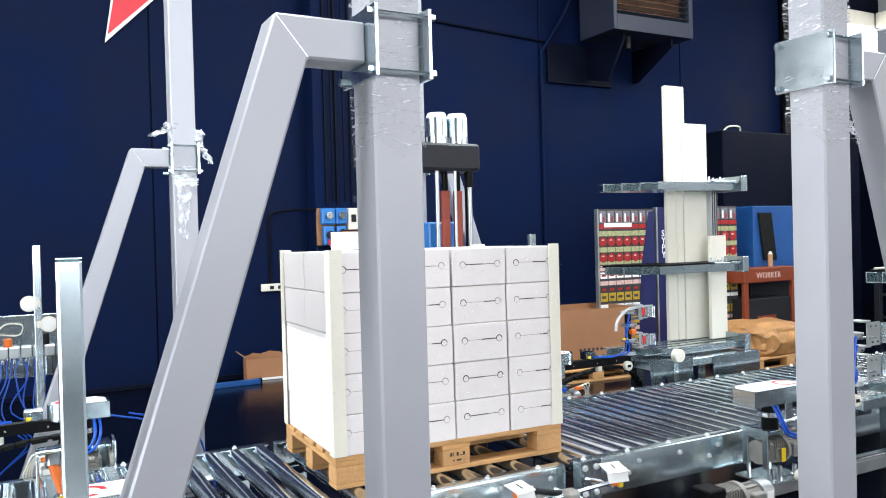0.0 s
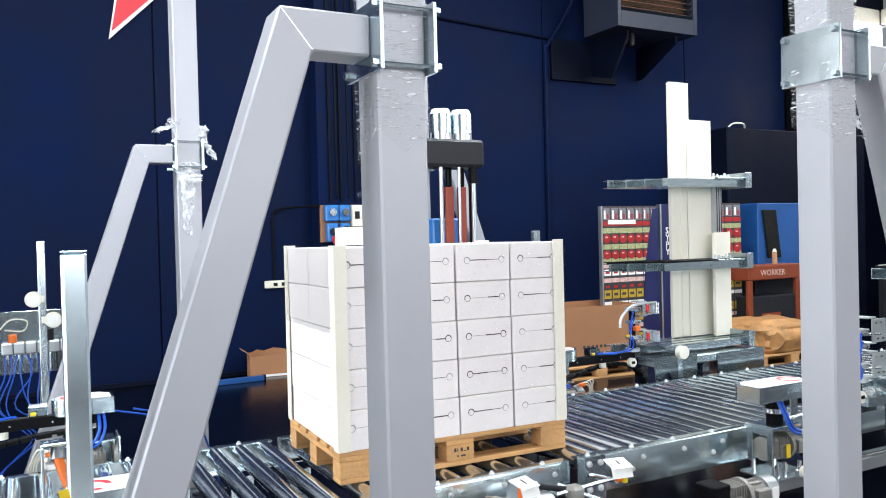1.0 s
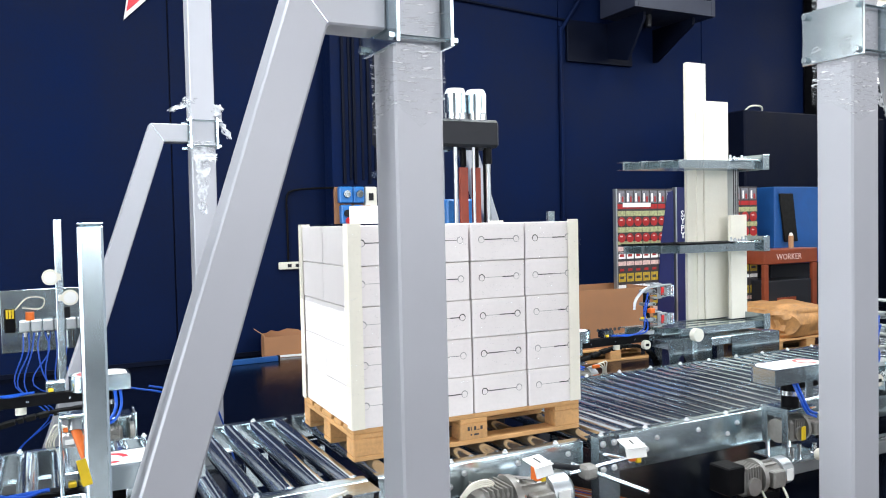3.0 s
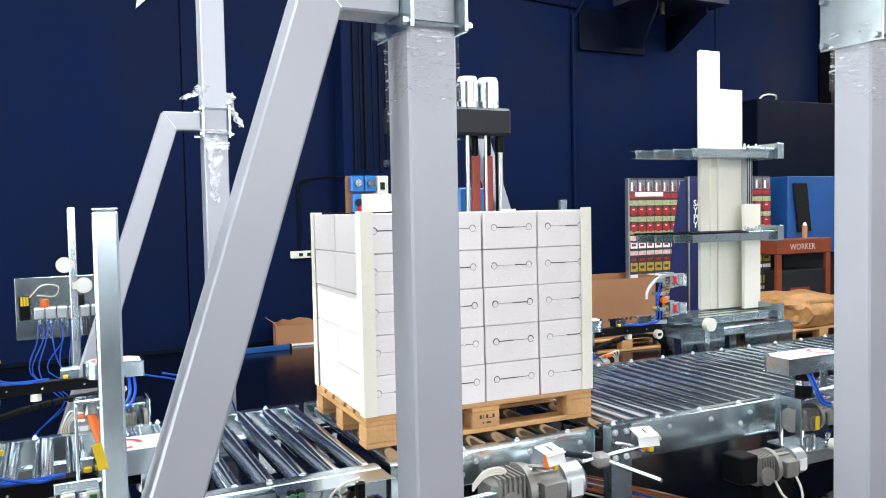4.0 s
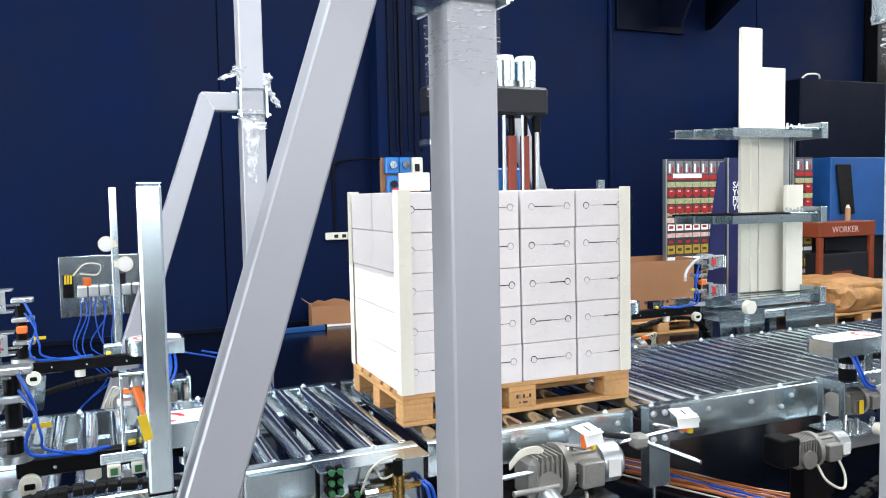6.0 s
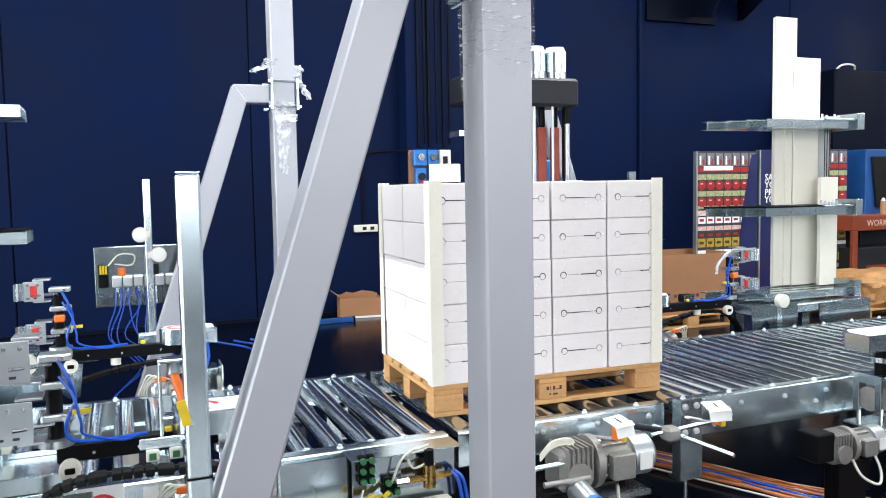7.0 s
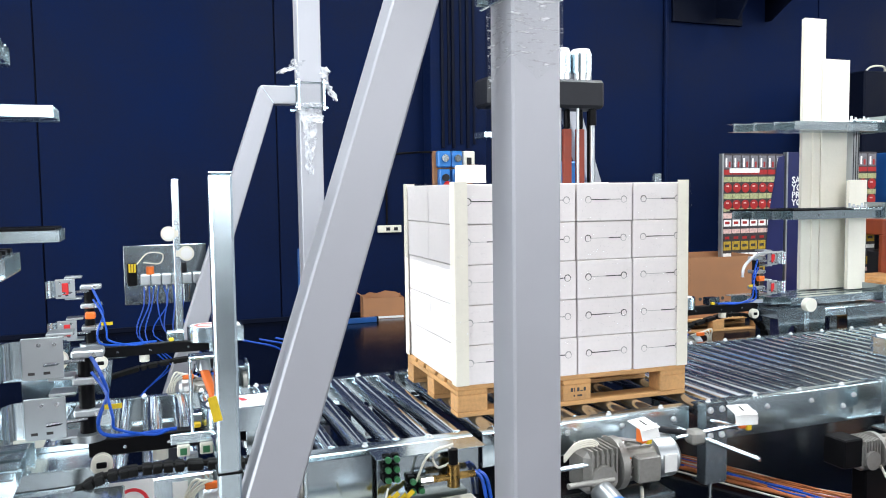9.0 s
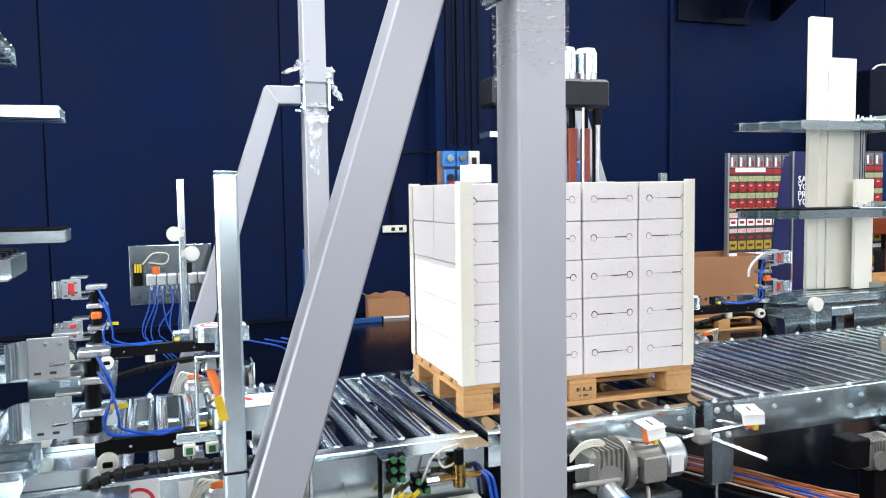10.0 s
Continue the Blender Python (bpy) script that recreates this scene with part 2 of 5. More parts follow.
def rod(a, b, r, seg=14, r2=None):
    return cyl(B(), a, b, r, seg, r2)


def words(name, text, size, m, mat, parent, label="", bold=0.0):
    """Lettering of the built-in font, as a thin mesh; m places it (its face looks along +z of m)."""
    cu = bpy.data.curves.new(name, "FONT")
    cu.body, cu.size, cu.extrude, cu.offset, cu.resolution_u = text, size, 0.0015, bold, 2
    tmp = bpy.data.objects.new(name + "_tmp", cu)
    me = bpy.data.meshes.new_from_object(tmp)
    bpy.data.objects.remove(tmp)
    me.materials.append(mat)
    ob = new(name, me)
    ob.parent = parent
    ob.matrix_local = m
    if label:
        ob["label"] = label
    return ob


# ---- the hall ----
solid("floor", bx(-9, 13.5, -11, 6.2, -0.1, 0.0), M["floor"], "dark glossy epoxy floor", kind="structure")
wall = solid("wall_north", bx(-9.1, 13.5, 6.23, 6.4, 0, 6.5), M["wall_dark"], "navy painted panel wall of the hall", kind="structure")
seams = [-9.1, -6.1, -2.34, 0.18, 2.07, 2.78, 5.58, 8.38, 10.78]
for a, b in zip(seams, seams[1:]):
    part("panel", bx(a + 0.008, b - 0.008, 6.2, 6.229, 0.02, 6.5, 0.004), M["wall"], wall)
pil = solid("pilaster", bx(2.0, 2.74, 5.9, 6.198, 0, 6.5, 0.012), M["wall"], "navy painted pilaster with vertical grooves", kind="structure")
for x in (2.22, 2.38, 2.55):
    part("groove_strip", bx(x, x + 0.03, 5.88, 5.899, 2.1, 6.5, 0.004), M["wall_dark"], pil)
solid("steel_column", bx(10.8, 11.15, 5.95, 6.198, 0, 6.5, 0.01), M["black"], "black steel column against the wall", "column", kind="structure")
bm = B()
box(bm, 11.16, 13.5, 6.1, 6.198, 0, 3.95)
box(bm, 11.16, 13.5, 6.1, 6.198, 5.7, 6.5)
# the missing light on this wall part is put into its dark colour
solid("dark_wall_panel", bm, M["wall_dark"], "wall panel coloured dark to look unlit", "wall", kind="structure")
solid("window_1", bx(11.2, 13.48, 6.12, 6.15, 3.955, 5.415), M["sky"], "bright overexposed window in the hall corner", kind="structure")
solid("trim", bx(11.16, 13.34, 6.07, 6.19, 5.42, 5.695, 0.01), M["ivory"], "cream beam above the corner window", kind="structure")
solid("baseboard", bx(-9, 1.99, 6.17, 6.199, 0, 0.05, 0.004), M["wall_dark"], "dark baseboard along the wall", kind="structure")
# unseen ceiling, coloured dark so that the rollers reflect dark
solid("ceiling", bx(-9.1, 13.6, -11.1, 6.4, 6.5, 6.65), M["ceiling"], "dark grey panel ceiling of the hall, out of view", kind="structure")
bm = B()
box(bm, 13.5, 13.65, -11, 6.2, 0, 3.9)
box(bm, 13.5, 13.65, -11, 6.2, 5.42, 6.5)
solid("wall_east", bm, M["hall"], "pale wall with a high window band", kind="structure")
solid("lower_wall_lining", bx(13.40, 13.495, 1.0, 6.09, 0, 3.88), M["wall_dark"], "dark wall lining below the window band", "wall", kind="structure")
solid("backdrop", bx(13.9, 13.95, -11, 6.2, 3.5, 5.9), M["sky"], "bright daylight outside the high window", kind="structure")
solid("trim", bx(13.35, 13.499, -11, 6.06, 5.42, 5.7, 0.01), M["ivory"], "cream beam above the window band", kind="structure")
bm = B()
box(bm, -9.15, -9.0, -11, -4.0, 0, 6.5)
box(bm, -9.15, -9.0, 5.6, 6.2, 0, 6.5)
box(bm, -9.15, -9.0, -4.0, 5.6, 5.4, 6.5)
solid("wall_west", bm, M["hall"], "pale wall with a wide gate opening", kind="structure")
bm = B()
box(bm, -9, -4.0, -11.15, -11, 0, 6.5)
box(bm, 8.0, 13.5, -11.15, -11, 0, 6.5)
box(bm, -4.0, 8.0, -11.15, -11, 5.8, 6.5)
box(bm, -4.0, 8.0, -11.15, -11, 0, 1.6)
solid("wall_south", bm, M["hall"], "pale wall with a wide window band", kind="structure")
solid("backdrop", bx(-9.9, -9.85, -4.5, 6.1, 0, 5.6), M["sky"], "bright daylight outside the open gate", kind="structure")
solid("backdrop", bx(-4.4, 8.4, -11.9, -11.85, 1, 6.2), M["yard"], "pale daylight outside the window band", kind="structure")

# ---- things on the wall ----
heater = thing("unit_heater", (6.15, 5.2, 4.45), "dark grey louvred unit heater on a wall bracket", "heater")
bm = B()
box(bm, 0, 0.06, 0, 0.75, 0.0, 1.0, 0.004)
box(bm, 1.42, 1.5, 0, 0.75, 0.0, 1.0, 0.004)
box(bm, 0.06, 1.42, 0, 0.75, 0.0, 0.22, 0.004)
box(bm, 0.06, 1.42, 0.2, 0.75, 0.22, 1.0)
part("casing", bm, M["heater"], heater)
for i in range(8):
    part("louvre", bx(0.062, 1.418, 0.01, 0.1, 0, 0.012, turn=Matrix.Translation((0, 0, 0.27 + i * 0.085)) @ Matrix.Rotation(radians(-28), 4, "X")), M["zinc_dark"], heater, "thin angled metal louvre")
part("heat_coil", bx(0.07, 1.41, 0.12, 0.16, 0.24, 0.95), M["copperwire"], heater, "copper coloured heat exchanger")
part("bracket", prism(B(), [(0.15, 0.0), (0.99, 0.0), (0.99, -0.5), (0.5, -0.62), (0.15, -0.1)], "x", 0.28, 0.32), M["wall_dark"], heater, "black triangular wall bracket")
part("bracket", prism(B(), [(0.15, 0.0), (0.99, 0.0), (0.99, -0.5), (0.9, -0.5), (0.15, -0.1)], "x", 1.2, 1.24), M["wall_dark"], heater, "black triangular wall bracket")
part("back_plate", bx(-0.45, 0.75, 0.94, 0.99, -0.6, 0.0, 0.005), M["wall_dark"], heater)
part("nozzle", rod((0.5, 0.3, 0), (0.5, 0.3, -0.17), 0.045), M["charcoal"], heater)
bm = B()
hose(bm, [(5.60, 6.16, 0.4), (5.60, 6.16, 2.0), (5.60, 6.16, 4.15), (5.63, 6.16, 4.32), (5.9, 6.1, 4.75), (6.1, 6.0, 5.2)], 0.028, 10)
solid("wall_pipe", bm, M["wall"], "navy painted pipe running up the wall", "pipe")
solid("conduit", rod((2.75, 6.17, 4.62), (6.1, 6.17, 4.42), 0.018), M["wall_dark"], "thin dark horizontal conduit on the wall", "conduit")
for x in (2.13, 2.27, 2.46):
    solid("cable_duct", bx(x, x + 0.035, 5.86, 5.898, 2.05, 6.4, 0.006), M["wall_dark"], "dark navy cable duct on the pilaster", "cable duct", "ducts on the pilaster")
bm = B()
hose(bm, [(1.5, 6.18, 1.1), (1.5, 6.18, 1.6), (1.5, 6.17, 1.9), (1.58, 6.16, 1.98), (1.8, 6.05, 2.0), (2.0, 5.87, 2.0)], 0.013, 8)
solid("wall_cable", bm, M["black"], "black cable bent along the wall to the socket panel", "cable")
sock = thing("wall_socket", (1.38, 6.15, 1.02), "white surface socket strip on the navy wall", "socket")
part("body", bx(0, 0.3, 0, 0.05, 0, 0.09, 0.008), M["ivory"], sock)
part("outlet", bx(0.1, 0.15, -0.004, -0.001, 0.025, 0.065), M["charcoal"], sock)
part("outlet", bx(0.2, 0.25, -0.004, -0.001, 0.025, 0.065), M["charcoal"], sock)
panel = thing("socket_panel", (2.0, 5.8, 1.56), "wooden board with blue industrial sockets and breakers", "socket panel")
part("board", bx(0, 0.52, 0.05, 0.098, 0, 0.45, 0.004), M["kraft"], panel)
for x, z, w, h in ((0.03, 0.25, 0.17, 0.2), (0.21, 0.25, 0.14, 0.2), (0.05, 0.0, 0.14, 0.23), (0.22, 0.05, 0.12, 0.18)):
    s = part("socket_box", bx(x, x + w, -0.05, 0.048, z, z + h, 0.015), M["blue_box"], panel, "blue plastic socket housing")
    part("lid", rod((x + w / 2, -0.052, z + h * 0.55), (x + w / 2, -0.085, z + h * 0.55), 0.045, 12), M["charcoal" if z < 0.2 else "zinc_dark"], s)
s = part("breaker", bx(0.37, 0.52, -0.03, 0.048, 0.18, 0.45, 0.01), M["ivory"], panel, "cream breaker box")
part("switch", bx(0.41, 0.47, -0.045, -0.031, 0.28, 0.37, 0.004), M["charcoal"], s)
part("plug", rod((0.14, -0.06, 0.04), (0.14, -0.13, 0.0), 0.05), M["red"], panel, "red round plug")
part("plug", rod((0.3, -0.06, 0.12), (0.3, -0.12, 0.09), 0.04), M["red"], panel, "red round plug")
sign = thing("wall_sign", (0.0, 6.17, 3.9), "red arrow-shaped sign with a white border on the navy wall", "sign")
part("border", prism(B(), [(-0.285, -0.03), (-0.12, 1.0), (0.62, 1.0), (0.26, 0.52)], "y", 0.0, 0.025), M["white"], sign, "white border")
part("face", prism(B(), [(-0.255, 0.06), (-0.09, 0.97), (0.55, 0.97), (0.23, 0.535)], "y", -0.006, -0.001), M["signred"], sign)
mural = thing("wall_lettering", (-1.6, 6.19, 4.3), "pale outlined lettering high on the navy wall", "lettering")
for i in range(4):
    part("bar", bx(i * 0.24, i * 0.24 + 0.17, 0, 0.004, 0, 0.05, 0.0), M["zinc_dark"], mural)

# ---- the posts of the gantry, with their braces ----
def gantry_post(name, x, y, side, clampz, label, eo, ei):
    """A square post, a bent brace to one side (side -1 or 1) and the bolted clamp that holds it."""
    t = thing(name, (x, y, 0), label, "post", "gantry posts")
    w, d = 0.15, 0.15
    part("post", bx(-w / 2, w / 2, -d / 2, d / 2, 0.02, 4.6, 0.007), M["grey"], t)
    part("base_plate", bx(-0.16, 0.16, -0.16, 0.16, 0, 0.02, 0.003), M["zinc_dark"], t)
    s = side
    e = s * w / 2
    zt, zb = clampz + 0.06, clampz - 0.055
    arm = [(e + s * 0.014, zt), (e + s * eo, zt), (e + s * 0.98, 0.02), (e + s * 0.835, 0.02), (e + s * ei, zb), (e + s * 0.014, zb)]
    bm = prism(B(), arm, "y", -0.06, 0.06)
    bmesh.ops.bevel(bm, geom=bm.edges[:], offset=0.006, segments=1, affect="EDGES")
    part("brace", bm, M["grey"], t, "bent grey square-tube brace")
    seam = B()
    a, b = Vector((e + s * (eo - 0.002), zt - 0.004)), Vector((e + s * (ei + 0.002), zb + 0.004))
    n = Vector((b.y - a.y, a.x - b.x)).normalized() * 0.0015
    prism(seam, [tuple(a + n), tuple(a - n), tuple(b - n), tuple(b + n)], "y", -0.0618, -0.0602)
    part("mitre_seam", seam, M["zinc_dark"], t)
    for k, (px, out) in enumerate(((e, s), (-e, -s))):
        p = part("clamp_plate", bx(px + out * 0.001, px + out * 0.013, -0.125, 0.125, clampz - 0.1, clampz + 0.1, 0.002), M["zinc"], t, "galvanised clamp plate")
        for yy in (-0.105, 0.105):
            for zz in (-0.08, 0.08):
                part("nut", rod((px + out * 0.013, yy, clampz + zz), (px + out * 0.03, yy, clampz + zz), 0.012, 6), M["zinc"], p)
    for yy in (-0.105, 0.105):
        for zz in (-0.08, 0.08):
            part("tie_rod", rod((-w / 2 - 0.01, yy, clampz + zz), (w / 2 + 0.01, yy, clampz + zz), 0.006, 8), M["zinc"], t, "threaded tie rod")
    return t


def film_sleeve(x, y, z0, z1, seed, tail=0.0):
    """Crumpled clear film wound round a post."""
    rng = random.Random(seed)
    bm = B()
    rows, h = 16, 0.0775
    ring = []
    for j in range(rows + 1):
        z = z0 + (z1 - z0) * j / rows
        cur = []
        for cx, cy in ((-1, -1), (-0.5, -1), (0, -1), (0.5, -1), (1, -1), (1, 0), (1, 1), (0, 1), (-1, 1), (-1, 0)):
            g = rng.uniform(0.0, 0.006) + (rng.uniform(0, tail) if j in (0, 1, rows - 1, rows) else 0)
            zz = z + (rng.uniform(-0.05, 0.05) if j in (0, rows) else rng.uniform(-0.006, 0.006))
            cur.append(bm.verts.new((x + cx * (h + g), y + cy * (h + g), zz)))
        ring.append(cur)
    for p, q in zip(ring, ring[1:]):
        for k in range(10):
            bm.faces.new((p[k], p[(k + 1) % 10], q[(k + 1) % 10], q[k]))
    return solid("film_wrap", bm, M["film_clear"], "crumpled clear stretch film round a grey post", "plastic film", "film on the posts")


def film_shred(name, at, spread, drop, width, seed, label):
    """A torn, crumpled tail of film: it starts at a post's face, hangs by drop and leans out by spread."""
    r = random.Random(seed)
    bm, rows, cols, grid = B(), 18, 7, []
    for j in range(rows + 1):
        f = j / rows
        w = width * (1 - 0.55 * f) * (1 + 0.3 * r.uniform(-1, 1))
        c = Vector(at) + Vector((spread[0] * f + 0.012 * math.sin(7 * f + seed), spread[1] * f, -drop * f))
        grid.append([bm.verts.new(c + Vector((w * (k / (cols - 1) - 0.5), r.uniform(-0.012, 0.003), r.uniform(-0.005, 0.005)))) for k in range(cols)])
    for p, q in zip(grid, grid[1:]):
        for k in range(cols - 1):
            if r.random() > 0.06:
                bm.faces.new((p[k], p[k + 1], q[k + 1], q[k]))
    return solid(name, bm, M["film_white"], label, "plastic film", "film on the posts")


gantry_post("gantry_post", -0.24, -1.175, -1, 2.145, "grey square steel post with a bent brace and film", 0.272, 0.182)
gantry_post("gantry_post", -0.25, 1.995, -1, 2.15, "grey square steel post with a bent brace and torn film", 0.24, 0.16)
gantry_post("gantry_post", 1.502, -1.312, 1, 2.22, "grey square steel post with a bent brace and plate clamp", 0.25, 0.165)
gantry_post("gantry_post", 1.40, 1.995, 1, 2.17, "grey square steel post behind the pallet load", 0.25, 0.165)
film_sleeve(-0.24, -1.175, 1.86, 2.6, 1)
film_shred("film_tail", (-0.285, 1.905, 2.10), (0.03, 0.0), 0.46, 0.1, 5, "torn white film hanging down a grey post")
film_shred("film_tail", (-0.25, 1.903, 2.10), (0.02, 0.0), 0.13, 0.17, 8, "crumpled film collar below a post clamp")
film_shred("film_tail", (-0.30, 1.93, 2.38), (-0.14, -0.02), 0.10, 0.10, 11, "torn film flap sticking out from a post")
film_shred("film_tail", (-0.34, 1.93, 2.36), (0.05, 0.0), 0.28, 0.05, 12, "torn film along the edge of a post")
film_shred("film_tail", (-0.18, 1.93, 2.34), (0.08, -0.02), 0.22, 0.08, 14, "torn film flap sticking out from a post")
film_shred("film_tail", (1.575, -1.38, 2.0), (0.05, 0.0), 0.09, 0.03, 21, "short torn film end on a grey post")
film_sleeve(1.495, -1.31, 1.93, 2.5, 3)

# ---- conveyor ----
RY0, RY1 = -0.157, 0.977
ROLL_R = 0.043


def bolt(bm, p, d, r=0.011, h=0.008):
    p, d = Vector(p), Vector(d)
    cyl(bm, p, p + d * 0.003, r * 1.7, 10)
    cyl(bm, p + d * 0.003, p + d * h * 1.6, r, 6)
    return bm


def conveyor(name, x0, x1, top, pitch, label, web=0.15, roller=ROLL_R):
    t = thing(name, (x0, 0, 0), label, "roller conveyor", "conveyor sections")
    L = x1 - x0
    for nm, y, s in (("front_rail", -0.225, -1), ("back_rail", 1.045, 1)):
        o = -s
        prof = [(y, top - 0.01), (y + o * 0.003, top - 0.003), (y + o * 0.01, top), (y + o * 0.062, top), (y + o * 0.062, top - 0.006), (y + o * 0.006, top - 0.006), (y + o * 0.006, top - web + 0.006), (y + o * 0.04, top - web + 0.006), (y + o * 0.04, top - web), (y, top - web)]
        r = part(nm, prism(B(), prof, "x", 0.003, L - 0.003), M["zinc"], t, "folded galvanised side rail")
        k = 0
        for x in np.arange(0.08, L - 0.03, 0.28):
            spots = [((x, y + o * 0.03, top), (0, 0, 1))]
            if s < 0:
                spots.append(((x + 0.05, y, top - 0.05), (0, -1, 0)))
                if k % 2:
                    spots.append(((x - 0.02, y, top - 0.1), (0, -1, 0)))
            for at, way in spots:
                part("bolt", bolt(B(), at, way, 0.008), M["bolt"], r)
            k += 1
    me = None
    for x in np.arange(pitch * 0.6, L - roller, pitch):
        if me is None:
            bm = rod((0, RY0, 0), (0, RY1, 0), roller, 20)
            cyl(bm, (0, RY0 - 0.025, 0), (0, RY0, 0), 0.016, 10)
            cyl(bm, (0, RY1, 0), (0, RY1 + 0.025, 0), 0.016, 10)
            me = mesh_of("roller", bm, M["roller"])
        ob = new("roller", me)
        ob.parent = t
        ob.location = (x, 0, 0.5 - roller)
    return t


def leg(parent, x, y0, z1, w=0.12):
    bm = B()
    box(bm, x - w / 2, x + w / 2, y0, y0 + 0.006, 0.16, z1)
    box(bm, x - w / 2, x - w / 2 + 0.006, y0 + 0.006, y0 + 0.06, 0.16, z1)
    box(bm, x + w / 2 - 0.006, x + w / 2, y0 + 0.006, y0 + 0.06, 0.16, z1)
    box(bm, x - w / 2, x + w / 2, y0 + 0.0065, y0 + 0.09, 0.15, 0.16)
    g = part("leg", bm, M["zinc"], parent, "folded galvanised leg")
    bm = rod((x, y0 + 0.045, 0.012), (x, y0 + 0.045, 0.21), 0.012, 10)
    cyl(bm, (x, y0 + 0.045, 0), (x, y0 + 0.045, 0.014), 0.05, 16)
    part("levelling_foot", bm, M["zinc_dark"], g)
    for dz in (0.03, 0.15):
        for dx in (-0.035, 0.03):
            part("bolt", bolt(B(), (x + dx, y0, z1 - dz), (0, -1, 0), 0.009), M["bolt"], g)


c_in = conveyor("infeed_conveyor", -4.2, -0.02, 0.495, 0.135, "galvanised infeed conveyor with steel rollers")
c_mid = conveyor("wrapping_conveyor", 0.02, 1.08, 0.497, 0.135, "galvanised conveyor section below the pallet")
c_out = conveyor("outfeed_conveyor", 1.13, 7.5, 0.497, 0.105, "galvanised outfeed conveyor with close steel rollers", 0.18)
leg(c_out, 0.02, -0.33, 0.53)
for x in (2.6, 5.2):
    leg(c_out, x, -0.222, 0.3)
    leg(c_out, x, 0.95, 0.3)
for x in (0.6, 2.4, 4.0):
    leg(c_in, x, -0.222, 0.33)
    leg(c_in, x, 0.95, 0.33)
for x in (0.1, 0.95):
    leg(c_mid, x, 0.95, 0.32)
part("apron", bx(0.01, 1.05, -0.221, -0.215, 0.40, 0.47), M["zinc_dark"], c_mid)
part("front_plate", bx(3.40, 4.17, -0.29, -0.282, 0.28, 0.49, 0.002), M["zinc_dark"], c_in, "galvanised cover plate")
part("crossbar", bx(0.0, 1.06, 0.30, 0.36, 0.24, 0.30, 0.004), M["black"], c_mid)
part("lift_beam", bx(0.1, 0.98, -0.1, -0.05, 0.36, 0.43, 0.003), M["black"], c_mid, "black beam of the lifting table")
part("lift_beam", bx(0.1, 0.98, 0.85, 0.9, 0.36, 0.43, 0.003), M["black"], c_mid, "black beam of the lifting table")

# ---- pallet load, turned slightly on the conveyor ----
TURN = -1.72
PM = pose(0, 0, 0.5, 0, 0, TURN)
pal = thing("pallet", (0, 0, 0.502), "used wooden four-way pallet on the rollers", "pallet", turn=TURN)
for y in (0.05, 0.4, 0.75):
    part("bottom_board", bx(0, 1.2, y - 0.05, y + 0.05, 0, 0.022, 0.003), M["wood"], pal)
    for x in (0.0725, 0.6, 1.1275):
        w = 0.0725
        part("block", bx(x - w, x + w, y - 0.05, y + 0.05, 0.0222, 0.1, 0.004), M["wood_end"], pal)
for x in (0.0725, 0.6, 1.1275):
    part("cross_board", bx(x - 0.0725, x + 0.0725, 0, 0.8, 0.1002, 0.122, 0.003), M["wood_end"], pal)
for y, w in ((0.0725, 0.145), (0.235, 0.1), (0.4, 0.145), (0.565, 0.1), (0.7275, 0.145)):
    part("top_board", bx(0, 1.2, y - w / 2, y + w / 2, 0.1222, 0.144, 0.003), M["wood"], pal)
stamp = B()
for i, (w, h) in enumerate(((0.012, 0.018), (0.004, 0.018), (0.012, 0.018), (0.014, 0.004), (0.012, 0.018))):
    box(stamp, 0.565 + i * 0.017, 0.565 + i * 0.017 + w, -0.0012, -0.0003, 0.066, 0.066 + h)
box(stamp, 0.58, 0.588, -0.0012, -0.0003, 0.042, 0.05)
box(stamp, 0.6, 0.625, -0.0012, -0.0003, 0.042, 0.05)
part("stamp", stamp, M["ink"], pal, "burnt-in stamp bars")

CH = 0.181
rng = random.Random(4)


def slit_parts(t, w, depth_y):
    """A carton's front slit with a round punched tab at each end."""
    z = CH * 0.56
    a, b = 0.077, w - 0.066
    c = a + (b - a) * rng.uniform(0.3, 0.7)
    first, second = ((0.0011, "tab"), (0.0024, "ink")) if rng.random() < 0.6 else ((0.0022, "ink"), (0.0012, "ink"))
    for x0, x1, (h, m) in ((a, c, first), (c + 0.002, b, second)):
        part("slit", bx(x0, x1, depth_y - 0.0012, depth_y - 0.0002, z - h, z + h), M[m], t, "perforated slit")
    for x in (0.06, w - 0.05):
        bm = B()
        n = 14
        for k in range(n):
            a, b = 2 * math.pi * k / n, 2 * math.pi * (k + 1) / n
            thick = 0.0045 if k < n // 2 + 1 else 0.002
            o = [(x + r * math.cos(q), depth_y - 0.0013, z + r * math.sin(q)) for q, r in ((a, 0.017), (b, 0.017), (b, 0.017 - thick), (a, 0.017 - thick))]
            bm.faces.new([bm.verts.new(p) for p in o])
        part("punched_tab", bm, M["ink"] if rng.random() < 0.15 else M["tab"], t)


for row in range(5):
    for col in range(4):
        for dy in range(2):
            j = [rng.uniform(-0.003, 0.003) for _ in range(3)]
            t = new("carton", mesh_of("carton", bx(0.004, 0.2955, 0.0015, 0.3985, 0.0006, CH - 0.0022, 0.003), M["carton"]))
            t.matrix_world = PM @ pose(col * 0.3 + j[0] * 0.6 + (0.004, 0.003, 0.0, -0.003, -0.003)[row], 0.002 + dy * 0.4 + (0 if dy else j[1]), 0.1445 + row * CH, 0, 0, j[2] * 40 * 0.3)
            tagged(t, "white cardboard carton in a wrapped pallet stack", "carton", "cartons on the pallet")
            if dy == 0:
                slit_parts(t, 0.3, 0.0015)
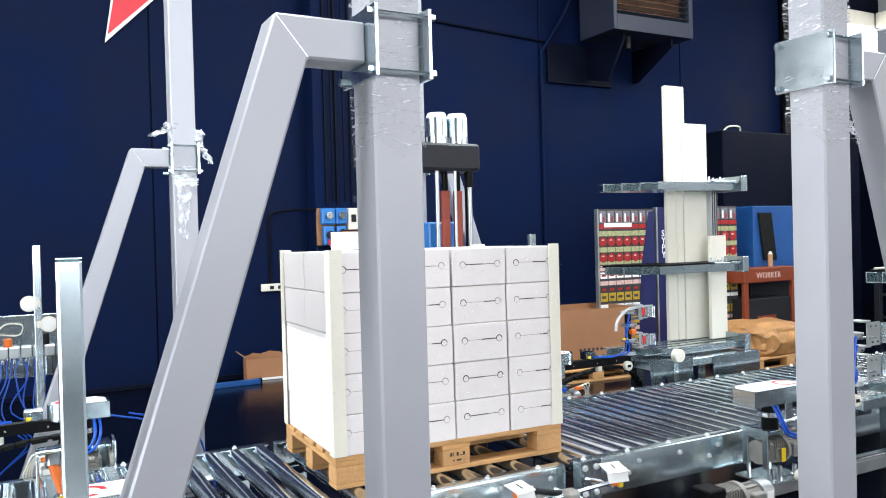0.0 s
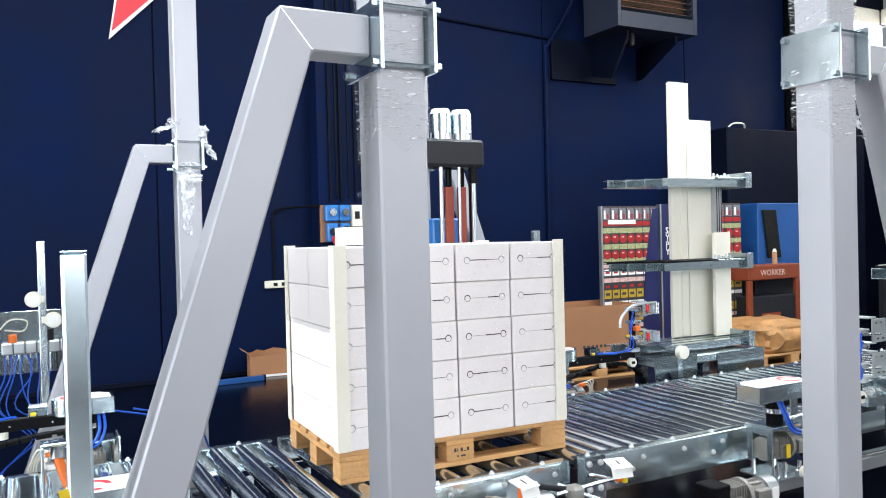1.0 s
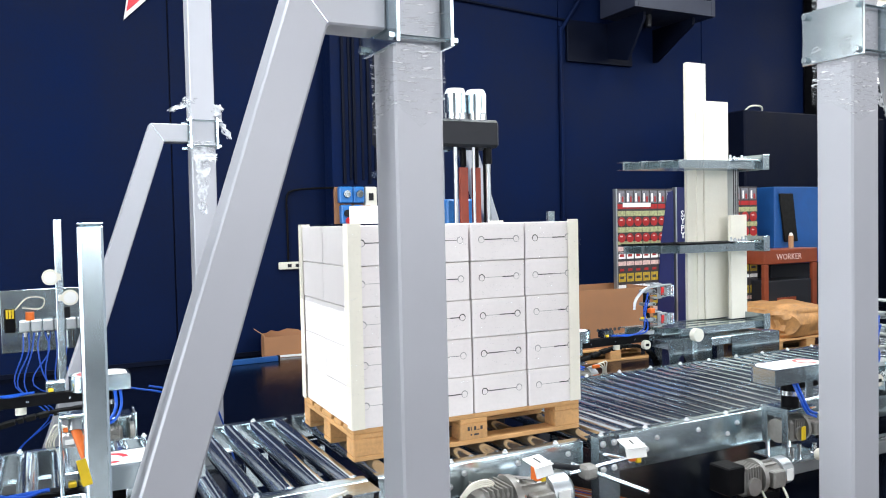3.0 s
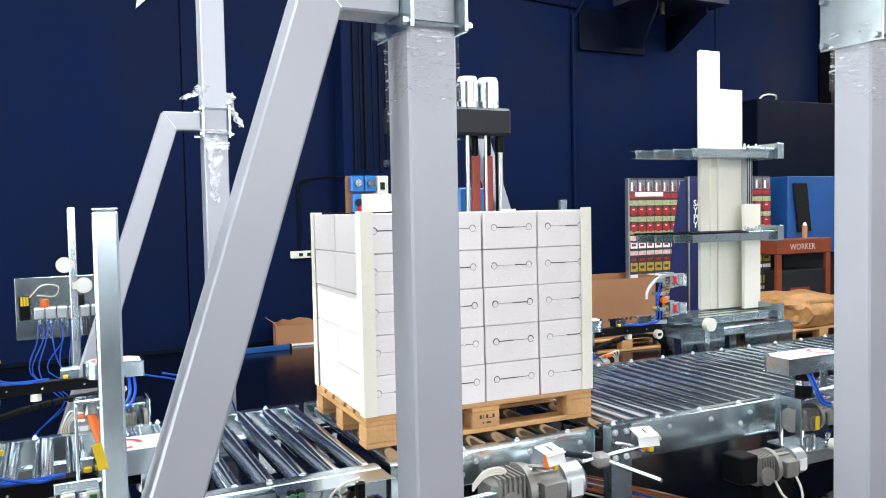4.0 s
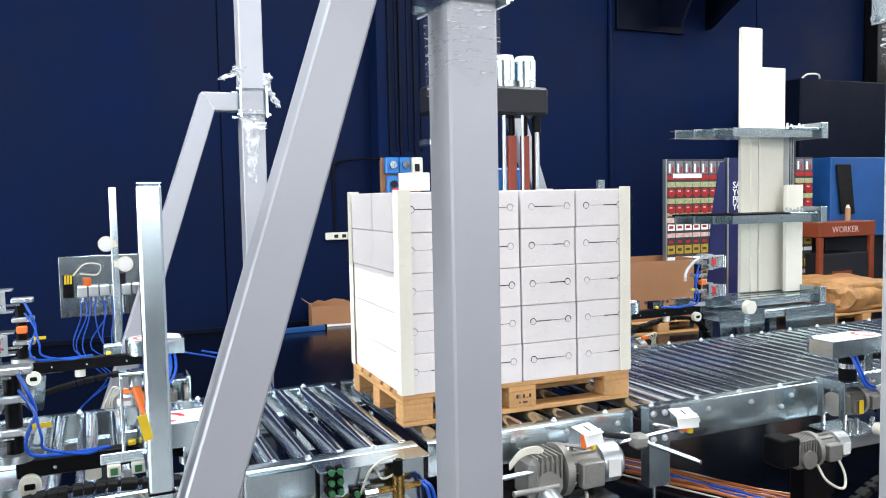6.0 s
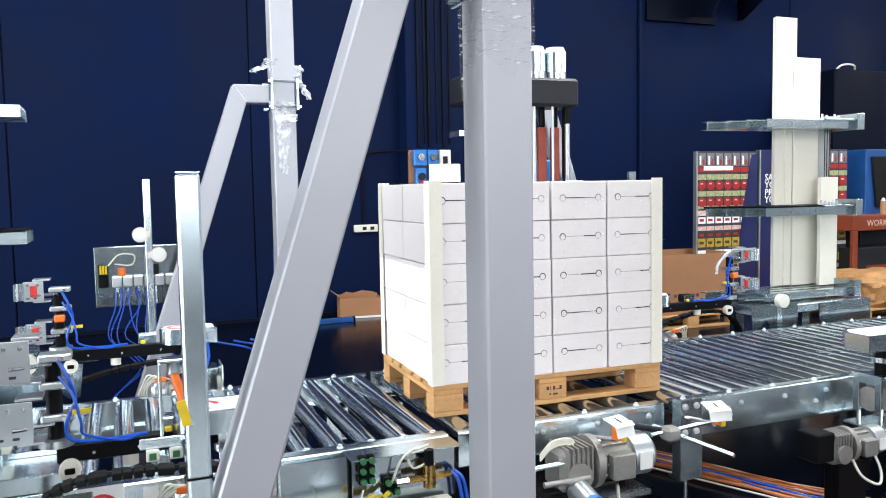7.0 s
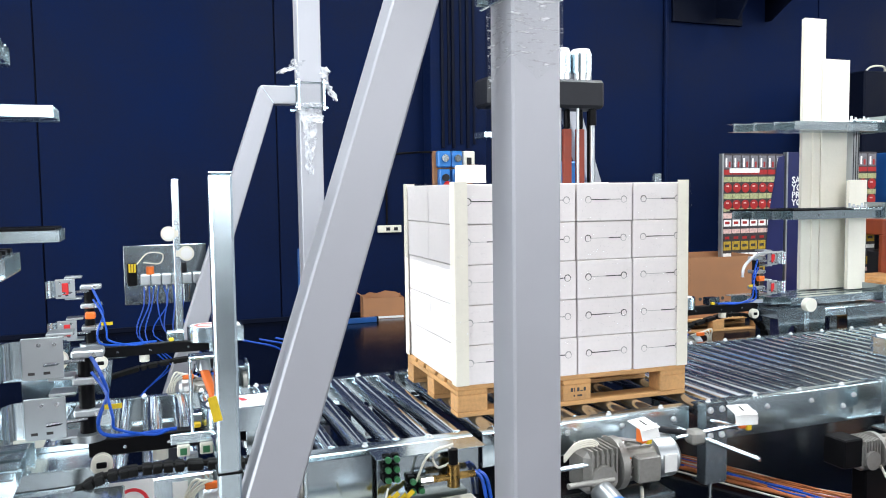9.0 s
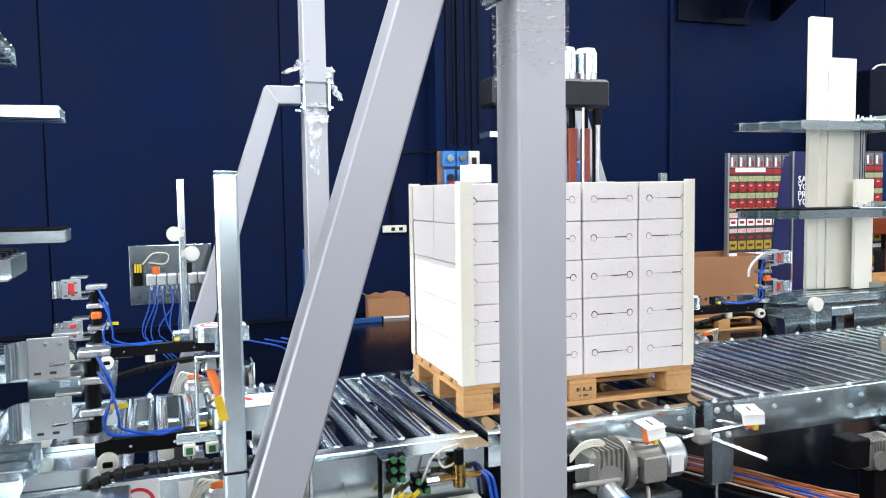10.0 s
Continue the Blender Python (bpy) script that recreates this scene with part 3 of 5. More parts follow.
for cx, cy, sx, sy in ((0, 0, 1, 1), (1.2, 0, -1, 1), (0, 0.8, 1, -1), (1.2, 0.8, -1, -1)):
    bm = B()
    box(bm, -0.006 * sx, 0.055 * sx, -0.007 * sy, -0.002 * sy, 0, 0.912, 0.0008)
    box(bm, -0.007 * sx, -0.002 * sx, -0.002 * sy, 0.055 * sy, 0, 0.912, 0.0008)
    t = solid("edge_protector", bm, M["profile"], "cream cardboard edge profile on a load corner", "edge protector", "edge profiles on the load")
    t.matrix_world = PM @ pose(cx, cy, 0.146)
lf = thing("load_film", (0, 0, 0.5), "clear stretch film round the upper cartons", "plastic film", turn=TURN)


def film_sheet(name, pts, z0, z1, mat, label):
    """A slightly uneven sheet of film along a line of corners, from z0 to z1."""
    bm, rows, line, grid = B(), 14, [], []
    for a, b in zip(pts, pts[1:]):
        for k in range(12):
            line.append(tuple(a[i] + (b[i] - a[i]) * k / 12 for i in (0, 1)))
    line.append(pts[-1])
    for k in range(rows + 1):
        z = z0 + (z1 - z0) * k / rows
        grid.append([bm.verts.new((x + rng.uniform(-0.002, 0.002), y + rng.uniform(-0.002, 0.002), z + (rng.uniform(-0.004, 0.004) if k in (0, rows) else 0))) for x, y in line])
    for p, q in zip(grid, grid[1:]):
        for k in range(len(line) - 1):
            bm.faces.new((p[k], p[k + 1], q[k + 1], q[k]))
    part(name, bm, M[mat], lf, label)


# only the glaring side gets the tinted film; the front stays clear
film_sheet("side_sheet", [(-0.013, 0.805), (-0.012, 0.045)], 0.668, 1.058, "film", "film tinted grey against the glaring side of the load")
film_sheet("front_sheet", [(-0.014, 0.03), (-0.014, -0.015), (1.215, -0.015), (1.215, 0.812)], 0.30, 1.06, "film_front", "clear creased film")
roll = thing("film_roll", (0.21, 0.33, 1.556), "white film roll standing on the load", "film roll")
part("roll", rod((0, 0, 0), (0, 0, 0.085), 0.075, 28), M["paper"], roll)
part("core", rod((0, 0, 0.0852), (0, 0, 0.088), 0.03, 20), M["kraft"], roll)

# ---- magazine towers with edge profiles ----
def magazine_tower(name, x, y, sx, sy, profiles, label, stagger=0.0):
    """Three tiers of four channel fingers that point to the load; sx, sy mirror the tower. x, y: the tip of the finger nearest to the load's front."""
    t = thing(name, (x, y, 0), label, "magazine tower", "magazine towers")
    for zt, h in ((1.935, 0.062), (1.275, 0.062), (0.64, 0.055)):
        for i in range(4):
            yy, tip = i * 0.1, -i * stagger
            # a channel that lies on its side, open towards the load, with a bright rolled lip
            prof = [(yy, zt), (yy + 0.068, zt), (yy + 0.068, zt + 0.005), (yy + 0.005, zt + 0.005), (yy + 0.005, zt + h - 0.005), (yy + 0.068, zt + h - 0.005), (yy + 0.068, zt + h), (yy, zt + h)]
            f = part("finger", prism(B(), [(sy * p[0], p[1]) for p in prof], "x", sx * tip, sx * 0.86), M["zinc"], t, "galvanised channel finger")
            if 1 < zt < 1.5:
                part("slide_strip", bx(sx * (tip + 0.02), sx * 0.8, sy * (yy + 0.012), sy * (yy + 0.056), zt + h + 0.0005, zt + h + 0.014, 0.002), M["black"], f, "black plastic slide strip")
            for k in (0.25, 0.5):
                part("screw", rod((sx * k, sy * (yy - 0.001), zt + h * 0.5), (sx * k, sy * (yy - 0.006), zt + h * 0.5), 0.008, 6), M["steel"], f)
        cp = part("cross_plate", bx(sx * 0.862, sx * 0.93, -sy * 0.05, -sy * 0.042, zt - 0.012, zt + 0.115, 0.003), M["zinc"], t, "galvanised end plate")
        part("flange", bx(sx * 0.862, sx * 0.87, -sy * 0.0415, sy * 0.42, zt - 0.012, zt + 0.115, 0.002), M["zinc_dark"], cp)
        if zt > 1:
            for k in range(5):
                bm = rod((sx * (0.60 + k * 0.042), sy * 0.05, zt + h), (sx * (0.60 + k * 0.042), sy * 0.05, zt + h + 0.018 + 0.012 * (k % 2)), 0.017, 8)
                cyl(bm, (sx * (0.60 + k * 0.042), sy * 0.05, zt + h + 0.018), (sx * (0.60 + k * 0.042), sy * 0.05, zt + h + 0.05 - 0.008 * (k % 3)), 0.008, 8)
                part("clamp_screw", bm, M["alu"], t)
            part("tie_bar", bx(sx * 0.56, sx * 0.86, -sy * 0.03, -sy * 0.002, zt + h - 0.006, zt + h + 0.012, 0.002), M["zinc"], t)
    part("mast", bx(sx * 0.80, sx * 0.88, sy * 0.22, sy * 0.30, 0.6, 2.0, 0.006), M["alu"], t, "grooved aluminium profile mast")
    for k in (0.815, 0.84, 0.865):
        part("mast_groove", bx(sx * (k - 0.004), sx * (k + 0.004), sy * 0.2185, sy * 0.2195, 0.62, 1.94), M["charcoal"], t)
    base = prism(B(), [(sx * -0.24, 0.64), (sx * 0.2, 0.64), (sx * 0.2, 0.46), (sx * -0.05, 0.46), (sx * -0.1, 0.53), (sx * -0.16, 0.46), (sx * -0.22, 0.46)], "y", -sy * 0.12, -sy * 0.112)
    part("base_plate", base, M["zinc_dark"], t, "notched galvanised base plate")
    part("base_plate", bx(sx * 0.42, sx * 0.95, -sy * 0.12, -sy * 0.112, 0.40, 0.62, 0.002), M["zinc_dark"], t)
    part("base_channel", bx(sx * -0.2, sx * 0.95, -sy * 0.11, sy * 0.1, 0.56, 0.62, 0.004), M["zinc"], t)
    part("base_channel", bx(sx * -0.3, sx * 0.8, sy * 0.32, sy * 0.5, 0.56, 0.62, 0.004), M["zinc"], t)
    for xx in (0.1, 0.8):
        part("foot", bx(sx * xx, sx * (xx + 0.08), sy * 0.0, sy * 0.08, 0.0, 0.56, 0.004), M["zinc_dark"], t)
        part("foot", bx(sx * xx, sx * (xx + 0.08), sy * 0.4, sy * 0.48, 0.0, 0.56, 0.004), M["zinc_dark"], t)
    part("knob", rod((sx * 0.02, -sy * 0.17, 0.665), (sx * 0.02, -sy * 0.122, 0.665), 0.05, 20), M["ivory"], t, "white round knob")
    part("knob_post", bx(sx * 0.0, sx * 0.05, -sy * 0.121, -sy * 0.1, 0.47, 0.665), M["zinc"], t)
    for k, (px, py, w, z1) in enumerate(profiles):
        st = thing("profile_stack", (x, y, 0.705), "upright nested cream cardboard edge profiles in a magazine", "edge profile", "profiles in the magazines")
        for q in range(5):
            d, top = 0.0085 * q, z1 - 0.705 - (0.0, 0.006, 0.002, 0.009, 0.004)[q]
            x0, x1, y0, y1 = px + d * 0.3, px + w - d, py + d, py + w - d * 0.3
            bm = prism(B(), [(sx * a, sy * b) for a, b in ((x0, y0), (x1, y0), (x1, y1), (x1 - 0.006, y1), (x1 - 0.006, y0 + 0.006), (x0, y0 + 0.006))], "z", 0.0, top)
            part("profile", bm, M["profile"], st)
    return t


magazine_tower("magazine_tower", 3.17, 1.3, 1, 1, [(0.374, 0.30, 0.217, 2.82), (0.47, 0.285, 0.07, 2.42), (0.542, 0.27, 0.27, 2.51), (0.707, 0.15, 0.18, 1.565)], "galvanised magazine tower holding upright cream edge profiles", 0.098)
magazine_tower("magazine_tower", -1.715, 1.42, -1, 1, [(0.45, 0.3, 0.2, 2.6)], "galvanised magazine tower with stacked channel fingers")
magazine_tower("magazine_tower", 3.17, -0.38, 1, -1, [(0.5, 0.3, 0.2, 2.5)], "galvanised magazine tower beside the outfeed conveyor")
magazine_tower("magazine_tower", -1.665, -0.32, -1, -1, [(0.6, 0.3, 0.2, 2.5)], "galvanised magazine tower beside the infeed conveyor")


# ---- swinging applicator arms ----
def gear_motor(parent, at, s=1.0, axis=1):
    """A motor with a ribbed gearbox, a round flange, a terminal box and a cowl; axis: the way it points along x."""
    x, y, z = at
    a = axis
    body = part("gear_motor", rod((x + a * 0.012 * s, y, z), (x + a * 0.13 * s, y, z), 0.052 * s, 24), M["cast"], parent, "grey cast gear motor")
    part("flange", rod((x - a * 0.012 * s, y, z), (x + a * 0.0118 * s, y, z), 0.082 * s, 28), M["cast"], body, "round cast flange")
    for k in range(8):
        q = radians(k * 45 + 22)
        part("flange_bolt", rod((x + a * 0.012 * s, y + 0.07 * s * math.cos(q), z + 0.07 * s * math.sin(q)), (x + a * 0.02 * s, y + 0.07 * s * math.cos(q), z + 0.07 * s * math.sin(q)), 0.007 * s, 6), M["steel"], body)
    for k in range(12):
        m = Matrix.Translation((0, y, z)) @ Matrix.Rotation(radians(k * 30), 4, "X")
        part("fin", bx(x + a * 0.02 * s, x + a * 0.12 * s, -0.0025 * s, 0.0025 * s, 0.0515 * s, 0.062 * s, turn=m), M["cast"], body)
    cw = part("fan_cowl", rod((x + a * 0.131 * s, y, z), (x + a * 0.2 * s, y, z), 0.066 * s, 28), M["alu"], body, "silver fan cowl")
    part("cowl_end", rod((x + a * 0.2 * s, y, z), (x + a * 0.217 * s, y, z), 0.066 * s, 28, 0.05 * s), M["alu"], cw)
    part("type_plate", bx(x + a * 0.142 * s, x + a * 0.188 * s, y - 0.0685 * s, y - 0.0665 * s, z - 0.03 * s, z + 0.025 * s), M["paper"], body, "white type plate")
    gb = part("gearbox", bx(x - a * 0.13 * s, x - a * 0.0125 * s, y - 0.056 * s, y + 0.06 * s, z - 0.07 * s, z + 0.06 * s, 0.016 * s), M["cast"], body, "ribbed cast gearbox")
    for k in range(6):
        xx = x - a * (0.026 + k * 0.017) * s
        part("rib", bx(xx - 0.003 * s, xx + 0.003 * s, y - 0.064 * s, y + 0.05 * s, z - 0.04 * s, z + 0.068 * s, 0.001), M["cast"], gb)
    part("output_cover", rod((x - a * 0.075 * s, y - 0.075 * s, z - 0.02 * s), (x - a * 0.075 * s, y - 0.057 * s, z - 0.02 * s), 0.042 * s, 24), M["cast"], gb)
    tb = part("terminal_box", bx(x + a * 0.035 * s, x + a * 0.115 * s, y - 0.088 * s, y - 0.05 * s, z - 0.045 * s, z + 0.035 * s, 0.006), M["cast"], body, "cast terminal box")
    part("gland", rod((x + a * 0.075 * s, y - 0.07 * s, z - 0.046 * s), (x + a * 0.075 * s, y - 0.07 * s, z - 0.066 * s), 0.012 * s, 10), M["black"], tb)
    return body


def applicator_arm(x, y, z, dx, sy, length, tube_h, label, back=0.2, arc=False, plate=1.0):
    """A carriage with its cover, a black swing beam and a gripper column at the beam's end. dx: the way the beam points; sy: outward side."""
    t = thing("applicator_arm", (x, y, 0), label, "applicator arm", "applicator arms")
    n = 10
    nose = back * 0.5
    out = [(-dx * back, -0.1), (-dx * back, 0.04), (-dx * (back - 0.05), 0.1), (dx * nose, 0.1)] + [(dx * (nose + 0.1 * math.sin(math.pi * k / n)), 0.1 * math.cos(math.pi * k / n)) for k in range(1, n)] + [(dx * nose, -0.1)]
    cov = part("cover", prism(B(), out, "z", z + 0.026, z + 0.106), M["zinc"], t, "rounded galvanised cover")
    part("sticker", prism(B(), [(p[0] * 0.9, p[1] * 0.85) for p in out], "z", z + 0.1064, z + 0.1072), M["paper"], cov, "white sticker on the cover")
    ring = B()
    for k in range(20):
        q0, q1 = 2 * math.pi * k / 24, 2 * math.pi * (k + 1) / 24
        prism(ring, [(dx * nose + r * math.cos(q), r * math.sin(q)) for q, r in ((q0, 0.064), (q1, 0.064), (q1, 0.044), (q0, 0.044))], "z", z + 0.1074, z + 0.1082)
    part("mark", ring, M["signred"], cov, "red curved arrow mark")
    for k in range(3):
        part("bolt", rod((-dx * back * 0.6 + dx * k * 0.03, -0.1002, z + 0.088), (-dx * back * 0.6 + dx * k * 0.03, -0.106, z + 0.088), 0.007, 6), M["steel"], cov)
    for k in range(4):
        part("rivet", rod((-dx * back * 0.1, -0.1002, z + 0.04 + k * 0.014), (-dx * back * 0.1, -0.1035, z + 0.04 + k * 0.014), 0.0035, 6), M["zinc_dark"], cov)
    part("pivot", rod((0, 0, z - 0.12), (0, 0, z + 0.048), 0.045, 18), M["black"], t, "black pivot")
    part("pulley", rod((0, 0, z - 0.055), (0, 0, z - 0.03), 0.062, 18), M["steel"], t)
    part("cover_tongue", bx(dx * 0.0, dx * 0.055, -0.1, -0.094, z - 0.06, z + 0.0255, 0.001), M["zinc"], t)
    part("carriage_plate", bx(-0.13, 0.13, -0.06, 0.09, z - 0.135, z - 0.121, 0.003), M["zinc"], t)
    br = B()
    box(br, -dx * 0.15, -dx * 0.141, -0.105, -0.07, z - 0.30, z - 0.1, 0.002)
    box(br, -dx * 0.15, -dx * 0.141, 0.02, 0.055, z - 0.30, z - 0.1, 0.002)
    box(br, -dx * 0.15, -dx * 0.141, -0.0698, 0.0198, z - 0.15, z - 0.1, 0.002)
    part("bracket", br, M["zinc"], t, "open galvanised bracket")
    part("bracket", bx(-dx * 0.14, -dx * 0.05, 0.056, 0.062, z - 0.3, z - 0.136, 0.002), M["zinc"], t)
    part("gear_plate", rod((-dx * 0.139, -0.03, z - 0.225), (-dx * 0.118, -0.03, z - 0.225), 0.062, 20), M["cast"], t, "round grey gear plate")
    gear_motor(t, (0.03 * dx, -0.03, z - 0.225), 0.86, dx)
    part("guide_plate", bx(-0.16, 0.13, -0.13, 0.1, z - 0.375, z - 0.361, 0.003), M["zinc"], t)
    for px, py in ((-0.11, -0.1), (-0.03, -0.08), (0.06, -0.1), (-0.1, 0.06), (0.06, 0.06)):
        part("spacer", rod((px, py, z - 0.36), (px, py, z - 0.3), 0.012, 10), M["steel"], t)
    for k in (0.02, 0.19):
        w = part("guide_wheel", rod((k, -0.215, z - 0.34), (k, -0.15, z - 0.34), 0.03, 20), M["ivory"], t, "white guide roller with a black hub")
        part("hub", rod((k, -0.217, z - 0.34), (k, -0.2152, z - 0.34), 0.013, 12), M["black"], w)
        part("axle", rod((k, -0.1498, z - 0.34), (k, -0.1, z - 0.34), 0.009, 8), M["steel"], w)
    wires = B()
    for k in range(4):
        hose(wires, [(dx * (0.12 + 0.02 * k), -0.06, z - 0.16), (dx * (0.17 + 0.02 * k), -0.1 - 0.012 * k, z - 0.14 + 0.01 * k), (dx * (0.23 + 0.01 * k), -0.1, z - 0.17), (dx * (0.24 + 0.012 * k), -0.07, z - 0.24), (dx * 0.2, -0.05, z - 0.28)], 0.0045)
    part("cable", wires, M["ivory"], t, "loop of pale thin cables")
    part("plug", bx(dx * 0.14, dx * 0.2, -0.11, -0.09, z - 0.16, z - 0.135, 0.004), M["orange"], t, "orange plug")
    bm = B()
    hose(bm, [(-dx * 0.05, -0.08, z + 0.025), (-dx * 0.05, -0.12, z - 0.05), (-dx * 0.02, -0.13, z - 0.11), (dx * 0.05, -0.12, z - 0.14)], 0.008)
    hose(bm, [(-dx * 0.075, -0.08, z + 0.025), (-dx * 0.075, -0.125, z - 0.05), (-dx * 0.04, -0.135, z - 0.12), (dx * 0.04, -0.125, z - 0.155)], 0.007)
    part("hose", bm, M["blue"], t, "blue air hose")
    part("label_tag", bx(-0.05, -0.02, -0.112, -0.109, z - 0.27, z - 0.2), M["yellow"], t, "yellow warning tag")
    # beam
    e = dx * length
    part("beam", bx(dx * 0.03, e, -0.028, 0.028, z - 0.027, z + 0.03, 0.003), M["black"], t, "long black swing beam")
    for k in (0.25, 0.55, 0.8):
        part("bolt", rod((e * k, -0.029, z), (e * k, -0.034, z), 0.006, 6), M["steel"], t)
    w = part("end_wheel", rod((e * 0.93, -0.062, z - 0.045), (e * 0.93, -0.03, z - 0.045), 0.034, 22), M["ivory"], t, "white end wheel with a black hub")
    part("hub", bx(e * 0.93 - 0.016, e * 0.93 + 0.016, -0.066, -0.0622, z - 0.055, z - 0.035, 0.003), M["black"], w)
    part("stop_buffer", rod((e * 0.6, 0, z - 0.065), (e * 0.6, 0, z - 0.028), 0.026, 14), M["ivory"], t, "white buffer under the beam")
    sb = part("sensor_bracket", bx(e * 0.42, e * 0.42 + 0.09, -0.025, 0.05, z + 0.031, z + 0.085, 0.004), M["zinc_dark"], t)
    part("plug", bx(e * 0.42 + 0.01, e * 0.42 + 0.035, -0.04, -0.026, z + 0.038, z + 0.056, 0.004), M["yellow"], sb, "yellow plug")
    # gripper column
    part("flange", rod((e, 0, z + 0.03), (e, 0, z + 0.055), 0.055, 22), M["alu"], t)
    part("tube", rod((e, 0, z + 0.055), (e, 0, z + tube_h), 0.025, 18), M["black"], t, "black upright tube")
    for zz, sgn in ((z + tube_h * 0.38, 0), (z + tube_h * 0.70, 1), (z + tube_h * 0.97, 0)):
        c = part("clamp", bx(e - 0.04, e + 0.06, -0.04, 0.04, zz - 0.012, zz + 0.012, 0.005), M["alu"], t, "aluminium tube clamp")
        part("screw", rod((e + 0.03, -0.041, zz), (e + 0.03, -0.052, zz), 0.008, 8), M["steel"], c)
    for zz in (z + tube_h * 0.38, z + tube_h * 0.97):
        gx = e + dx * 0.07
        g = part("gripper", bx(gx - dx * 0.01, gx + dx * 0.112 * plate, -0.055, -0.047, zz - 0.068 * plate, zz + 0.068 * plate, 0.002), M["alu"], t, "bent aluminium gripper plate")
        lip = [(gx + dx * (0.113 + 0.055 * math.sin(q)) * plate, -0.051 - 0.05 * plate * (1 - math.cos(q))) for q in [k * math.pi / 12 for k in range(7)]]
        lip += [(p[0] - dx * 0.003, p[1] + 0.005) for p in lip[::-1]]
        part("lip", prism(B(), lip, "z", zz - 0.06 * plate, zz + 0.06 * plate), M["zinc"], g, "rounded guide lip")
        part("flange_plate", bx(gx - dx * 0.04, gx + dx * 0.04, -0.046, 0.045, zz + 0.0685 * plate, zz + 0.0685 * plate + 0.009, 0.002), M["alu"], g)
        part("flange_plate", bx(gx - dx * 0.04, gx + dx * 0.04, -0.046, 0.045, zz - 0.0685 * plate - 0.009, zz - 0.0685 * plate, 0.002), M["alu"], g)
        for k in (0.03 * plate, 0.075 * plate):
            part("slot", bx(gx + dx * k, gx + dx * (k + 0.02 * plate), -0.0562, -0.0552, zz - 0.052 * plate, zz - 0.043 * plate), M["ink"], g)
        if sy > 0:
            part("suction_pad", bx(gx + dx * 0.02, gx + dx * 0.05, -0.062, -0.0555, zz - 0.03, zz + 0.03, 0.003), M["red"], g, "red sensor pad")
        for k in (0.015, 0.06):
            part("screw", rod((gx + dx * k, -0.056, zz + 0.045 * plate), (gx + dx * k, -0.063, zz + 0.045 * plate), 0.007, 6), M["steel"], g)
        part("pin", rod((e, -0.03, zz - 0.02), (e + dx * 0.12, -0.06, zz - 0.02), 0.007, 8), M["steel"], t)
    if sy > 0:
        part("valve", bx(e - 0.02, e + 0.03, -0.065, -0.025, z + tube_h * 0.52, z + tube_h * 0.62, 0.006), M["orange"], t, "orange valve")
    bm = B()
    q = tube_h
    hose(bm, [(e - dx * 0.02, -0.04, z + q * 0.95), (e - dx * 0.05, -0.05, z + q * 0.75), (e - dx * 0.065, -0.045, z + q * 0.55), (e - dx * 0.035, -0.05, z + q * 0.32), (e - dx * 0.05, -0.05, z + 0.055), (e - dx * 0.14, -0.04, z + 0.04), (e * 0.5, -0.04, z + 0.045)], 0.0065)
    hose(bm, [(e - dx * 0.02, -0.05, z + q * 0.8), (e - dx * 0.06, -0.06, z + q * 0.6), (e - dx * 0.08, -0.07, z + q * 0.35), (e - dx * 0.09, -0.06, z + 0.07), (e - dx * 0.2, -0.05, z + 0.036), (e * 0.55, -0.05, z + 0.045)], 0.005)
    part("hose", bm, M["blue"], t, "bundle of bright blue air hoses")
    part("cable_tag", bx(e - dx * 0.11, e - dx * 0.055, -0.062, -0.058, z + q * 0.42, z + q * 0.42 + 0.016), M["yellow"], t, "yellow cable tag")
    if arc:
        bm = B()
        hose(bm, [(e - dx * 0.16, -0.05, z + q * 0.62), (e - dx * 0.15, -0.05, z + q * 0.8), (e - dx * 0.09, -0.05, z + q * 0.97), (e + dx * 0.0, -0.05, z + q * 1.07), (e + dx * 0.2, -0.05, z + q * 1.08)], 0.011, 8)
        part("hose_guide", bm, M["alu"], t, "curved pale hose guide")
    return t


applicator_arm(-0.92, -0.38, 0.672, -1, -1, 0.56, 0.335, "galvanised applicator arm with black beam and plain gripper plates")
applicator_arm(-0.93, 1.22, 0.70, -1, 1, 0.64, 0.36, "galvanised applicator arm with blue hoses and red sensors", 0.125, plate=0.72)
applicator_arm(2.30, -0.4, 0.665, 1, -1, 0.7, 0.33, "galvanised applicator arm folded beside the outfeed conveyor", 0.23)
applicator_arm(2.12, 1.32, 0.655, 1, 1, 0.73, 0.36, "galvanised applicator arm with blue hoses behind the conveyor", 0.15, True, 0.72)


def guide_beam(x0, x1, y, z, label):
    t = thing("guide_beam", (x0, y, 0), label, "guide beam", "guide beams")
    L = x1 - x0
    part("beam", bx(0, L, -0.05, 0.05, z - 0.07, z, 0.004), M["alu"], t)
    part("rail", rod((0, -0.03, z + 0.008), (L, -0.03, z + 0.008), 0.008, 8), M["steel"], t)
    for x in np.arange(0.15, L, max(0.6, (L - 0.3) / 2)):
        part("foot", bx(x, x + 0.07, -0.035, 0.035, 0, z - 0.071, 0.004), M["black"], t, "black foot")
    return t


guide_beam(-3.2, -0.35, -0.5, 0.28, "aluminium guide beam in front of the infeed conveyor")
guide_beam(1.9, 5.0, -0.45, 0.29, "aluminium guide beam in front of the outfeed conveyor")
guide_beam(-3.2, -0.4, 1.22, 0.32, "aluminium guide beam behind the infeed conveyor")
